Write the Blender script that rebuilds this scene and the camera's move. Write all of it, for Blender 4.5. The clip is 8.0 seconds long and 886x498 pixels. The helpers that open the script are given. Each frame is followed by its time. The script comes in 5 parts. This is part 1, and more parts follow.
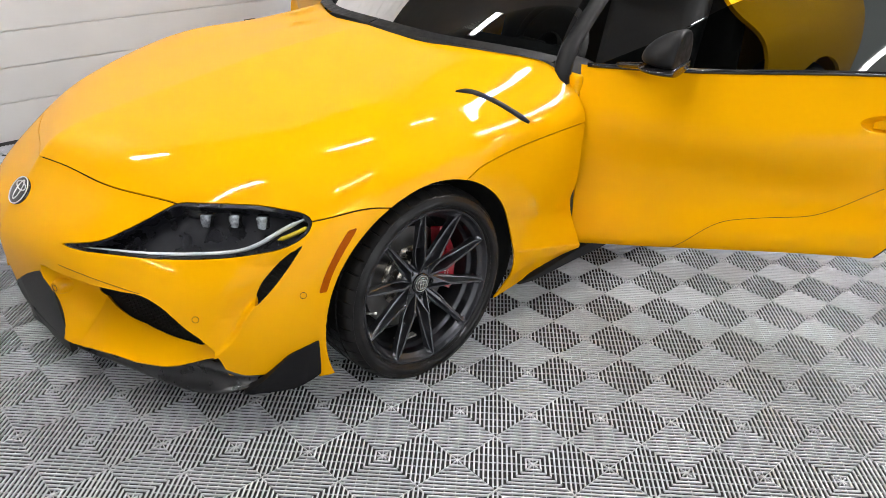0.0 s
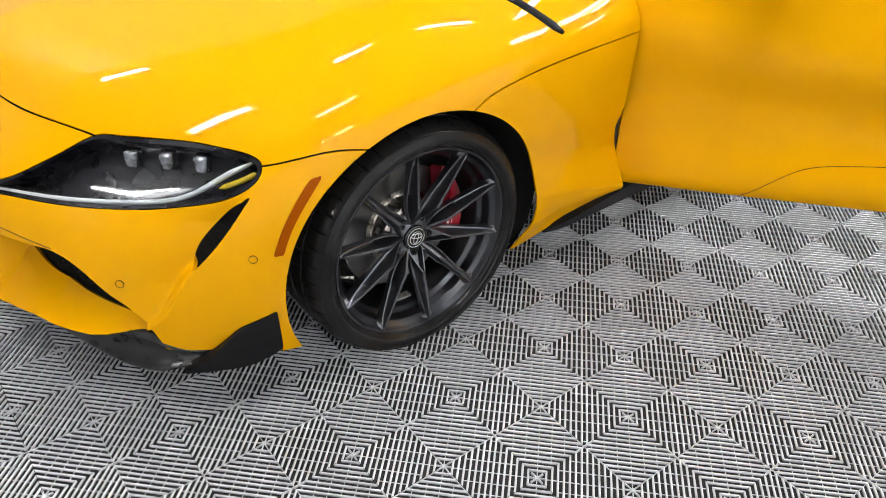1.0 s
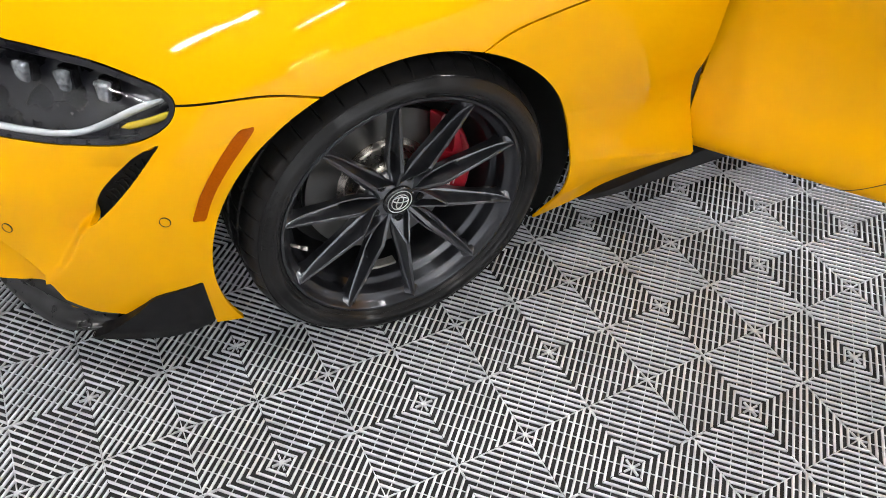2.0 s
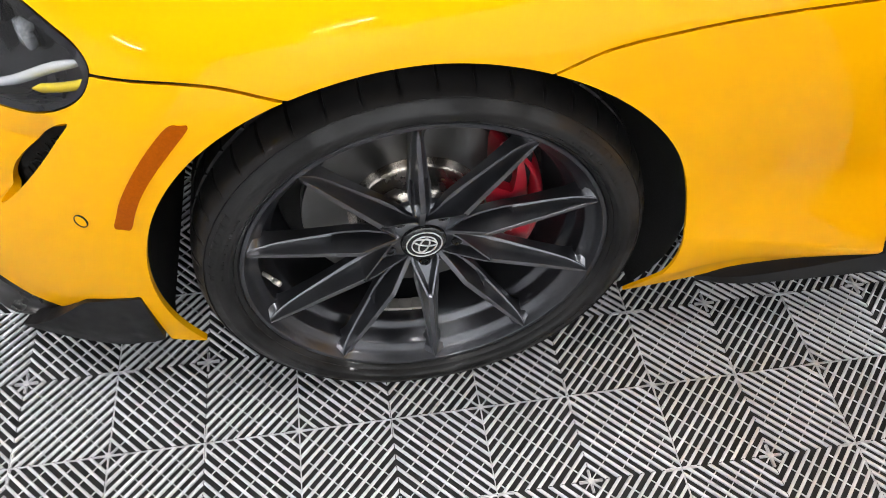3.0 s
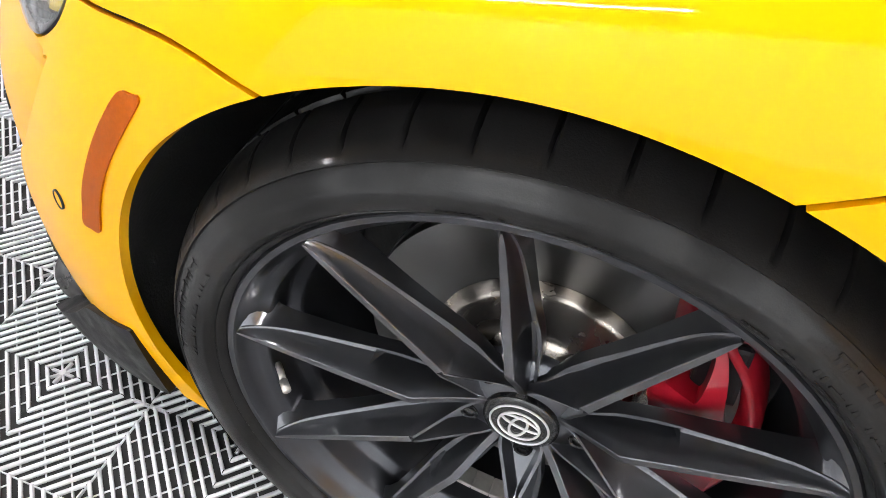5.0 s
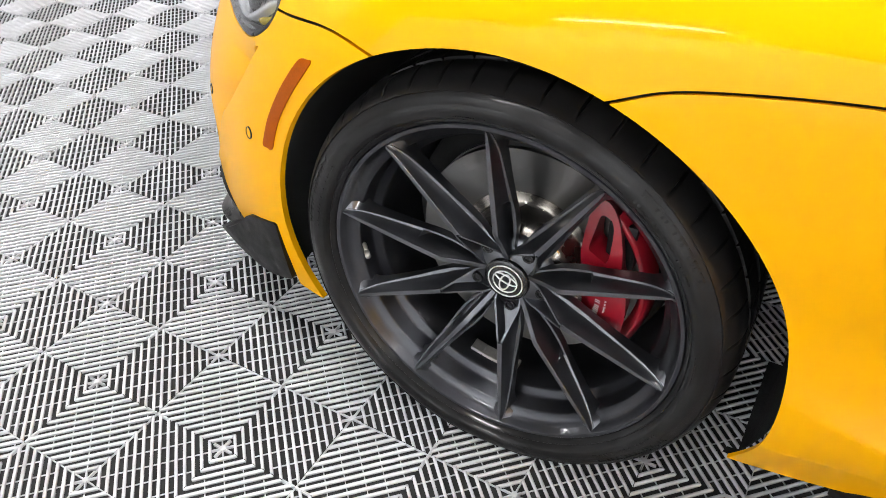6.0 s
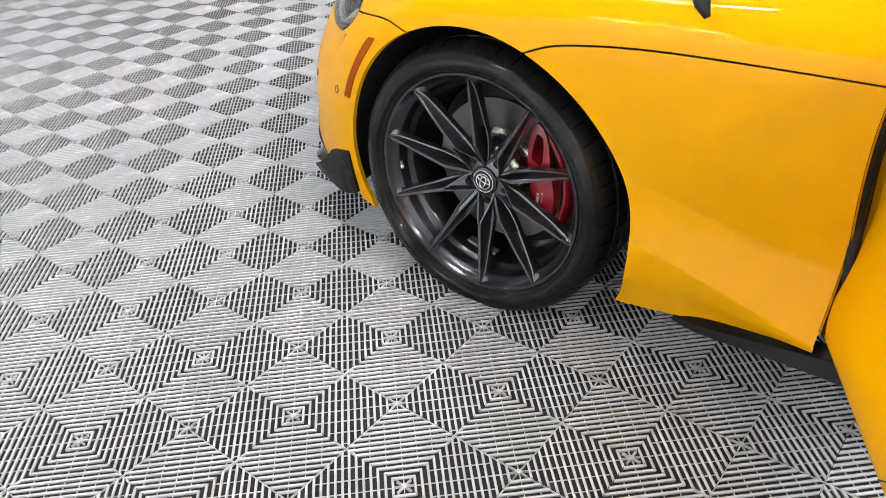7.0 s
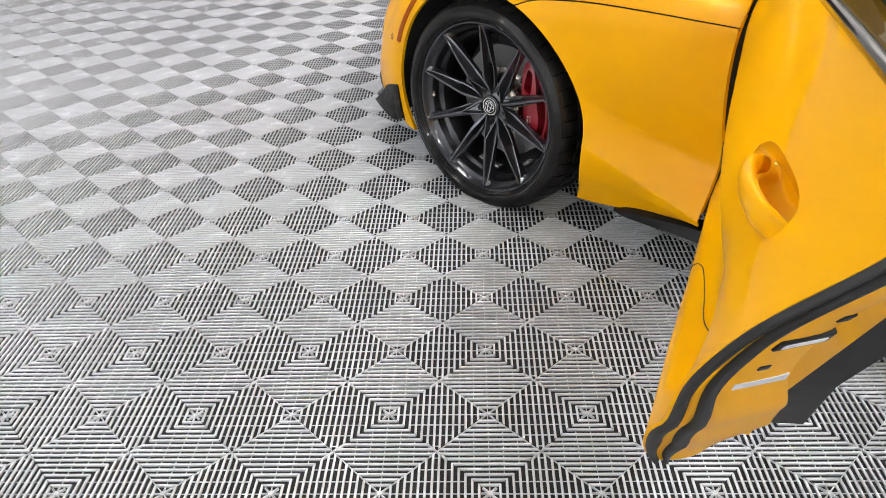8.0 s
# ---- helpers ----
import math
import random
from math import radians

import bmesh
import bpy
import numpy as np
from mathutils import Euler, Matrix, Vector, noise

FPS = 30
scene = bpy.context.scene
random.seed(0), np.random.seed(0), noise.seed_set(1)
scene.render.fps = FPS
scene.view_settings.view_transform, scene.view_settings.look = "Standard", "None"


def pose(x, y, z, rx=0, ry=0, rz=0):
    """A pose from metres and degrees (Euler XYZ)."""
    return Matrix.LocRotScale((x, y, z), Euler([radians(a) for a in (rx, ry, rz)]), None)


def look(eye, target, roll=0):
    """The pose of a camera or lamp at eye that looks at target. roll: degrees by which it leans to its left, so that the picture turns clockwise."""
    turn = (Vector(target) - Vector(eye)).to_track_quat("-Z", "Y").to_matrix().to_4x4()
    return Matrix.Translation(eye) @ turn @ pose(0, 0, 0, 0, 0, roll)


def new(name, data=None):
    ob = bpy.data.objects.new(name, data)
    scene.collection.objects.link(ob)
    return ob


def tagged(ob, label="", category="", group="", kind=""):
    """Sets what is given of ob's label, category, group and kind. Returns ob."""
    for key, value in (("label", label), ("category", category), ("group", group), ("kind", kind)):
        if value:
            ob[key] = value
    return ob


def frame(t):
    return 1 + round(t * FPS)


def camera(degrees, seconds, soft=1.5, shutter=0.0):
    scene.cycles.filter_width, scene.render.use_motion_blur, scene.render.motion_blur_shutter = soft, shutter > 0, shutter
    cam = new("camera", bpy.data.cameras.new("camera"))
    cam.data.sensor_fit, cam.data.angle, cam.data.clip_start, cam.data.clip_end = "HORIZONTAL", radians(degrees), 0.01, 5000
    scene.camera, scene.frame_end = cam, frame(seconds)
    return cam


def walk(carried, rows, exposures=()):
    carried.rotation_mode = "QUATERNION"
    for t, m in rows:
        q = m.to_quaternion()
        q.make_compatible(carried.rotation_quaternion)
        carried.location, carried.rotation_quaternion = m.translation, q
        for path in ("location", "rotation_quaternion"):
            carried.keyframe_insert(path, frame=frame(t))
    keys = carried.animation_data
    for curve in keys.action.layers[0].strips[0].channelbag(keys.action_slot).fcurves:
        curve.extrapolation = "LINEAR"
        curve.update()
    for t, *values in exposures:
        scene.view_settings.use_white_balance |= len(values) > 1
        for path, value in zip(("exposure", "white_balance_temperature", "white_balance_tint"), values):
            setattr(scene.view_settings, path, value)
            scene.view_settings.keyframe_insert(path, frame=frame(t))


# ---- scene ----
cam = camera(60.0, 8.0, soft=0.6)
PATH = [
    (0, (-1.454, -1.5, 1.561), (-0.271, -0.188, 0.623), 1.1),
    (0.5, (-1.207, -1.326, 1.504), (-0.119, -0.03, 0.438), 0.9),
    (1, (-0.994, -1.193, 1.465), (-0.022, 0.082, 0.268), 0.9),
    (1.2, (-0.89, -1.155, 1.439), (0.013, 0.124, 0.195), 0.3),
    (2.3, (-0.425, -0.794, 1.332), (0.134, 0.386, -0.184), 3.9),
    (2.5, (-0.343, -0.726, 1.293), (0.127, 0.464, -0.244), 3.5),
    (3, (-0.177, -0.57, 1.19), (0.042, 0.641, -0.387), 2.0),
    (3.5, (-0.03, -0.401, 1.065), (-0.049, 0.821, -0.518), 0.5),
    (4, (-0.013, -0.253, 0.936), (-0.216, 0.986, -0.62), 0.2),
    (4.2, (-0.015, -0.206, 0.896), (-0.306, 1.037, -0.643), -0.9),
    (5.3, (0.052, -0.271, 0.888), (-0.599, 1.028, -0.487), -2.4),
    (5.5, (0.124, -0.363, 0.94), (-0.577, 0.937, -0.408), -2.7),
    (6, (0.284, -0.614, 1.032), (-0.547, 0.699, -0.228), -3.1),
    (6.5, (0.521, -0.89, 1.107), (-0.432, 0.423, -0.062), -3.1),
    (7, (0.842, -1.113, 1.147), (-0.24, 0.154, 0.042), -3.5),
    (7.5, (1.141, -1.308, 1.194), (-0.004, -0.085, 0.1), -2.9),
    (8, (1.459, -1.492, 1.199), (0.207, -0.356, 0.131), -2.3),
]
# the clip's camera opens up as it nears the dark wheel
walk(cam, [(r[0], look(*r[1:])) for r in PATH],
     [(0, -.06), (1.2, -.07), (2.5, .2), (3.5, .38), (4.0, .54), (5.0, .68), (5.5, .66), (6, .40), (6.5, .22), (7, .12), (8, .03)])

# ---- light ----
WHITE_LIGHT = 125.0      # strength of the ceiling tubes
FILL_LIGHT = 0.75       # brightness of the added glowing panel, an unseen source
world = bpy.data.worlds.new("world")
scene.world = world
world.use_nodes = True
world.node_tree.nodes["Background"].inputs[0].default_value = (0.8, 0.85, 1.0, 1)
world.node_tree.nodes["Background"].inputs[1].default_value = 0.05

# ---- materials ----


def material(name, color, rough=0.5, metal=0.0, coat=0.0, coat_rough=0.03, vary=0.0, scale=20.0, bump=0.0, bump_scale=200.0,
             rough_vary=0.0, per_object=0.0, spec=0.5, stretch=(1, 1, 1)):
    """A principled material with a noise on colour and roughness and a fine relief."""
    m = bpy.data.materials.new(name)
    m.use_nodes = True
    t = m.node_tree
    p = t.nodes["Principled BSDF"]
    p.inputs["Base Color"].default_value = (*color, 1)
    p.inputs["Roughness"].default_value = rough
    p.inputs["Metallic"].default_value = metal
    p.inputs["Coat Weight"].default_value = coat
    p.inputs["Coat Roughness"].default_value = coat_rough
    p.inputs["Specular IOR Level"].default_value = spec
    tc = t.nodes.new("ShaderNodeTexCoord")
    mp = t.nodes.new("ShaderNodeMapping")
    mp.inputs["Scale"].default_value = stretch
    t.links.new(tc.outputs["Object"], mp.inputs["Vector"])
    if vary or rough_vary or per_object:
        n = t.nodes.new("ShaderNodeTexNoise")
        n.inputs["Scale"].default_value = scale
        n.inputs["Detail"].default_value = 6
        t.links.new(mp.outputs[0], n.inputs["Vector"])
        if vary or per_object:
            r = t.nodes.new("ShaderNodeMapRange")
            r.inputs["From Min"].default_value, r.inputs["From Max"].default_value = 0.3, 0.7
            r.inputs["To Min"].default_value, r.inputs["To Max"].default_value = 1 - vary, 1 + vary
            t.links.new(n.outputs["Fac"], r.inputs["Value"])
            fac = r.outputs[0]
            if per_object:
                oi = t.nodes.new("ShaderNodeObjectInfo")
                r2 = t.nodes.new("ShaderNodeMapRange")
                r2.inputs["To Min"].default_value, r2.inputs["To Max"].default_value = 1 - per_object, 1 + per_object
                t.links.new(oi.outputs["Random"], r2.inputs["Value"])
                mu = t.nodes.new("ShaderNodeMath")
                mu.operation = "MULTIPLY"
                t.links.new(fac, mu.inputs[0])
                t.links.new(r2.outputs[0], mu.inputs[1])
                fac = mu.outputs[0]
            mx = t.nodes.new("ShaderNodeVectorMath")
            mx.operation = "SCALE"
            mx.inputs[0].default_value = color
            t.links.new(fac, mx.inputs["Scale"])
            t.links.new(mx.outputs[0], p.inputs["Base Color"])
        if rough_vary:
            r = t.nodes.new("ShaderNodeMapRange")
            r.inputs["From Min"].default_value, r.inputs["From Max"].default_value = 0.3, 0.7
            r.inputs["To Min"].default_value, r.inputs["To Max"].default_value = rough - rough_vary, rough + rough_vary
            t.links.new(n.outputs["Fac"], r.inputs["Value"])
            t.links.new(r.outputs[0], p.inputs["Roughness"])
    if bump:
        b = t.nodes.new("ShaderNodeTexNoise")
        b.inputs["Scale"].default_value = bump_scale
        b.inputs["Detail"].default_value = 3
        t.links.new(mp.outputs[0], b.inputs["Vector"])
        bn = t.nodes.new("ShaderNodeBump")
        bn.inputs["Strength"].default_value = bump
        bn.inputs["Distance"].default_value = 0.002
        t.links.new(b.outputs["Fac"], bn.inputs["Height"])
        t.links.new(bn.outputs[0], p.inputs["Normal"])
    return m


def glowing(name, color, strength):
    m = bpy.data.materials.new(name)
    m.use_nodes = True
    p = m.node_tree.nodes["Principled BSDF"]
    p.inputs["Base Color"].default_value = (*color, 1)
    p.inputs["Emission Color"].default_value = (*color, 1)
    p.inputs["Emission Strength"].default_value = strength
    return m


def clear(name, tint, ior=1.45):
    """A clear pane or lens: straight through, with a mirror gloss by angle."""
    m = bpy.data.materials.new(name)
    m.use_nodes = True
    t = m.node_tree
    t.nodes.clear()
    out = t.nodes.new("ShaderNodeOutputMaterial")
    mix = t.nodes.new("ShaderNodeMixShader")
    tr = t.nodes.new("ShaderNodeBsdfTransparent")
    tr.inputs[0].default_value = (*tint, 1)
    gl = t.nodes.new("ShaderNodeBsdfGlossy")
    gl.inputs["Roughness"].default_value = 0.02
    fr = t.nodes.new("ShaderNodeFresnel")
    fr.inputs[0].default_value = ior
    t.links.new(fr.outputs[0], mix.inputs[0])
    t.links.new(tr.outputs[0], mix.inputs[1])
    t.links.new(gl.outputs[0], mix.inputs[2])
    t.links.new(mix.outputs[0], out.inputs[0])
    return m


PAINT = material("yellow_paint", (0.80, 0.375, 0.0003), 0.45, spec=0.02, coat=0.42, coat_rough=0.02, vary=0.012, scale=3, bump=0.012, bump_scale=500)
PAINT.node_tree.nodes["Principled BSDF"].inputs["Coat IOR"].default_value = 1.40
BLACK_GLOSS = material("gloss_black_plastic", (0.008, 0.008, 0.009), 0.18, coat=0.6, rough_vary=0.05, bump=0.02, bump_scale=300)
BLACK_SATIN = material("satin_black_plastic", (0.0065, 0.0065, 0.0075), 0.46, spec=0.2, rough_vary=0.1, scale=40, vary=0.1, bump=0.05, bump_scale=900)
SPLITTER = material("satin_black_blade", (0.012, 0.012, 0.013), 0.30, spec=0.5, rough_vary=0.06, scale=30, vary=0.1, bump=0.02, bump_scale=500)
NOSE_BLACK = material("grained_black_plastic", (0.016, 0.016, 0.017), 0.5, spec=0.3, vary=0.1, scale=40, bump=0.08, bump_scale=900)
BLACK_MATT = material("matt_black_lining", (0.006, 0.006, 0.006), 0.9, vary=0.3, scale=30, bump=0.4, bump_scale=250)
RUBBER = material("tyre_rubber", (0.0100, 0.0098, 0.0100), 0.42, spec=0.12, coat=0.14, coat_rough=0.09, rough_vary=0.12, vary=0.22, scale=35, bump=0.12, bump_scale=700)


def dressed(m, scale, low, high):
    """A patchy glossy dressing over a material: the coat comes and goes with a broad noise."""
    t = m.node_tree
    p = t.nodes["Principled BSDF"]
    tc = t.nodes.new("ShaderNodeTexCoord")
    n = t.nodes.new("ShaderNodeTexNoise")
    n.inputs["Scale"].default_value, n.inputs["Detail"].default_value = scale, 5
    r = t.nodes.new("ShaderNodeMapRange")
    r.inputs["From Min"].default_value, r.inputs["From Max"].default_value = 0.42, 0.62
    r.inputs["To Min"].default_value, r.inputs["To Max"].default_value = low, high
    t.links.new(tc.outputs["Object"], n.inputs["Vector"])
    t.links.new(n.outputs["Fac"], r.inputs["Value"])
    t.links.new(r.outputs[0], p.inputs["Coat Weight"])
    return m


dressed(RUBBER, 16, 0.02, .50)
SEAL = material("seal_rubber", (0.012, 0.012, 0.012), 0.55, vary=0.2, scale=60)
RIM = material("anthracite_wheel_paint", (0.112, 0.116, 0.130), 0.30, metal=0.9, coat=0.8, coat_rough=0.05, vary=0.04, scale=60)
BARREL = material("wheel_barrel_paint", (0.050, 0.052, 0.060), 0.36, metal=0.9, coat=0.6, coat_rough=0.10, vary=0.05, scale=40)
STEEL = material("brake_disc_steel", (0.18, 0.177, 0.173), 0.33, metal=1.0, vary=0.03, scale=25, rough_vary=0.03)
HAT = material("brake_hat_steel", (0.46, 0.42, 0.375), 0.26, metal=1.0, vary=0.10, scale=30, rough_vary=0.04)
RED = material("caliper_red", (0.30, 0.006, 0.016), 0.33, coat=0.7, coat_rough=0.1, vary=0.08, scale=40)
SILVER = material("silver_trim", (0.70, 0.70, 0.71), 0.32, metal=0.4, vary=0.05, scale=80)
LEAD = material("balance_weight_metal", (0.55, 0.53, 0.50), 0.45, metal=0.7, vary=0.12, scale=90)
WHITE_MARK = material("white_lettering", (0.75, 0.75, 0.74), 0.5, vary=0.04)
AMBER = material("amber_reflector", (0.34, 0.068, 0.0), 0.3, spec=0.05, vary=0.12, scale=300, bump=0.12, bump_scale=900)
LAMP_DARK = material("headlamp_bezel", (0.010, 0.010, 0.014), 0.30, spec=0.5, coat=0.35, coat_rough=0.05, vary=0.5, scale=22, rough_vary=0.12)
LED_WHITE = material("white_light_guide", (0.75, 0.77, 0.80), 0.25, coat=0.6, vary=0.03, scale=50)
PROJECTOR = material("projector_glass", (0.50, 0.52, 0.56), 0.08, metal=0.6, coat=0.9, coat_rough=0.02, vary=0.75, scale=75, rough_vary=0.1)
LED_AMBER = material("yellow_turn_strip", (0.75, 0.55, 0.03), 0.25, coat=0.6, vary=0.03, scale=50)
LENS = clear("clear_lamp_lens", (0.86, 0.88, 0.9))
GLASS = clear("tinted_glass", (0.11, 0.125, 0.125))
TILE = material("grey_vented_plastic", (0.58, 0.59, 0.62), 0.24, spec=0.8, vary=0.07, scale=14, rough_vary=0.06, per_object=0.05, bump=0.06, bump_scale=900)
# Near-black: the slab's colour carries the shade between the ribs.
TILE_UNDER = material("subfloor_with_gap_shade", (0.014, 0.014, 0.015), 0.85, vary=0.25, scale=9)
WALL = material("white_painted_block", (0.70, 0.69, 0.69), 0.55, vary=0.03, scale=4, bump=0.25, bump_scale=120)
CEILING = material("black_ceiling_board", (0.02, 0.02, 0.021), 0.8, vary=0.1, scale=5)
TRAY = material("white_lamp_tray", (0.7, 0.7, 0.7), 0.5, vary=0.02)
SIDE_WALL = material("white_side_wall", (0.64, 0.64, 0.65), 0.6, vary=0.04, scale=4, bump=0.2, bump_scale=120)
FILL_GLOW = glowing("glowing_fill_panel", (0.93, 0.97, 1.0), FILL_LIGHT)
TUBE = glowing("lit_tube", (1.0, 0.98, 0.96), WHITE_LIGHT)
CABIN = material("black_cabin_trim", (0.012, 0.012, 0.013), 0.6, vary=0.15, scale=50, bump=0.1, bump_scale=800)
STICKER = material("grey_label", (0.6, 0.6, 0.6), 0.5, vary=0.05, scale=90)

# ---- building tools ----


def spline(knots, pts):
    """A natural cubic spline through pts, as a function of the knot values."""
    k = np.array(knots, float); p = np.array(pts, float); n = len(k); h = np.diff(k)
    a = np.zeros((n, n)); b = np.zeros((n,) + p.shape[1:]); a[0, 0] = a[-1, -1] = 1
    for i in range(1, n - 1):
        a[i, i - 1], a[i, i], a[i, i + 1] = h[i - 1], 2 * (h[i - 1] + h[i]), h[i]
        b[i] = 6 * ((p[i + 1] - p[i]) / h[i] - (p[i] - p[i - 1]) / h[i - 1])
    m = np.linalg.solve(a, b.reshape(n, -1)).reshape(b.shape)
    def at(t):
        t = np.clip(np.atleast_1d(np.asarray(t, float)), k[0], k[-1])
        i = np.clip(np.searchsorted(k, t, side="right") - 1, 0, n - 2)
        w = (slice(None),) + (None,) * (p.ndim - 1)
        A, B, H = (k[i + 1] - t)[w], (t - k[i])[w], h[i][w]
        return (m[i] * A**3 + m[i + 1] * B**3) / (6 * H) + (p[i] / H - m[i] * H / 6) * A + (p[i + 1] / H - m[i + 1] * H / 6) * B
    return at


def mesh_of(name, verts, faces, smooth=True):
    me = bpy.data.meshes.new(name)
    me.from_pydata([tuple(map(float, v)) for v in verts], [], [tuple(map(int, f)) for f in faces])
    me.validate()
    me.polygons.foreach_set("use_smooth", [smooth] * len(me.polygons))
    me.update()
    return me


def part(name, bm, mat, parent=None, label="", smooth=True):
    """Links a bmesh or a mesh as one object, under parent if given."""
    if isinstance(bm, bmesh.types.BMesh):
        me = bpy.data.meshes.new(name)
        bm.normal_update()
        bm.to_mesh(me)
        bm.free()
        me.polygons.foreach_set("use_smooth", [smooth] * len(me.polygons))
    else:
        me = bm
    if mat and not me.materials:
        me.materials.append(mat)
    ob = new(name, me)
    if parent:
        ob.parent = parent
    return tagged(ob, label)


def sharp(ob, angle=35):
    """Keeps edges above the angle crisp."""
    ob.data.set_sharp_from_angle(angle=radians(angle))
    return ob


def box(bm, lo, hi, bevel=0.0):
    b = bmesh.new()
    bmesh.ops.create_cube(b, size=1)
    for v in b.verts:
        v.co = Vector([l + (c + .5) * (h - l) for l, h, c in zip(lo, hi, v.co)])
    if bevel:
        bmesh.ops.bevel(b, geom=b.edges[:], offset=bevel, segments=2, affect="EDGES", profile=0.6)
    me = bpy.data.meshes.new("tmp")
    b.to_mesh(me)
    b.free()
    bm.from_mesh(me)
    bpy.data.meshes.remove(me)
    return bm


def lathe(profile, steps=96, dent=None, closed=False):
    """Turns (radius, depth) pairs about the y axis; dent(i, k) takes a length off the radius."""
    prof = list(profile)
    n = len(prof)
    verts, faces = [], []
    for i in range(steps):
        a = 2 * math.pi * i / steps
        for k, (r, y) in enumerate(prof):
            q = r - (dent(i, k) if dent else 0)
            verts.append((q * math.cos(a), y, q * math.sin(a)))
    for i in range(steps):
        j = (i + 1) % steps
        for k in range(n if closed else n - 1):
            l = (k + 1) % n
            faces.append((i * n + k, i * n + l, j * n + l, j * n + k))
    return verts, faces


def tube_along(points, radius, sides=8, flat=1.0):
    """A round bar along points, closed at its ends."""
    pts = [Vector(p) for p in points]
    verts, faces = [], []
    for i, p in enumerate(pts):
        d = (pts[min(i + 1, len(pts) - 1)] - pts[max(i - 1, 0)]).normalized()
        a = d.cross(Vector((0.12, 0.05, 1))).normalized()
        b = d.cross(a)
        for k in range(sides):
            w = 2 * math.pi * k / sides
            verts.append(p + a * radius * math.cos(w) + b * radius * flat * math.sin(w))
    for i in range(len(pts) - 1):
        for k in range(sides):
            l = (k + 1) % sides
            faces.append((i * sides + k, i * sides + l, (i + 1) * sides + l, (i + 1) * sides + k))
    faces.append(tuple(range(sides))[::-1])
    faces.append(tuple((len(pts) - 1) * sides + k for k in range(sides)))
    return verts, faces


def smooth_curve(points, steps):
    """Points along a natural spline through the given ones."""
    p = np.array(points, float)
    k = np.r_[0, np.cumsum(np.linalg.norm(np.diff(p, axis=0), axis=1))]
    return spline(k, p)(np.linspace(0, k[-1], steps))


def closed_curve(points, per=6):
    """A smooth closed outline (Catmull-Rom) through the points."""
    p = [np.array(q, float) for q in points]
    out = []
    for i in range(len(p)):
        a, b, c, d = p[i - 1], p[i], p[(i + 1) % len(p)], p[(i + 2) % len(p)]
        for j in range(per):
            t = j / per
            out.append(.5 * (2 * b + (c - a) * t + (2 * a - 5 * b + 4 * c - d) * t * t + (3 * b - a - 3 * c + d) * t**3))
    return np.array(out)


def outside(poly, pts, scale=(1, 1)):
    """Signed distance of 2D points to a closed outline, positive outside."""
    k = np.array(scale)
    a, q = poly * k, np.asarray(pts) * k
    b = np.roll(a, -1, 0)
    best = np.full(len(q), 1e9)
    inside = np.zeros(len(q), bool)
    for p0, p1 in zip(a, b):
        e = p1 - p0
        t = np.clip(((q - p0) @ e) / max(e @ e, 1e-12), 0, 1)
        best = np.minimum(best, np.linalg.norm(q - p0 - t[:, None] * e, axis=1))
        up = (p0[1] > q[:, 1]) != (p1[1] > q[:, 1])
        xs = p0[0] + (q[:, 1] - p0[1]) * e[0] / (e[1] if abs(e[1]) > 1e-12 else 1e-12)
        inside ^= up & (q[:, 0] < xs)
    return np.where(inside, -best, best)


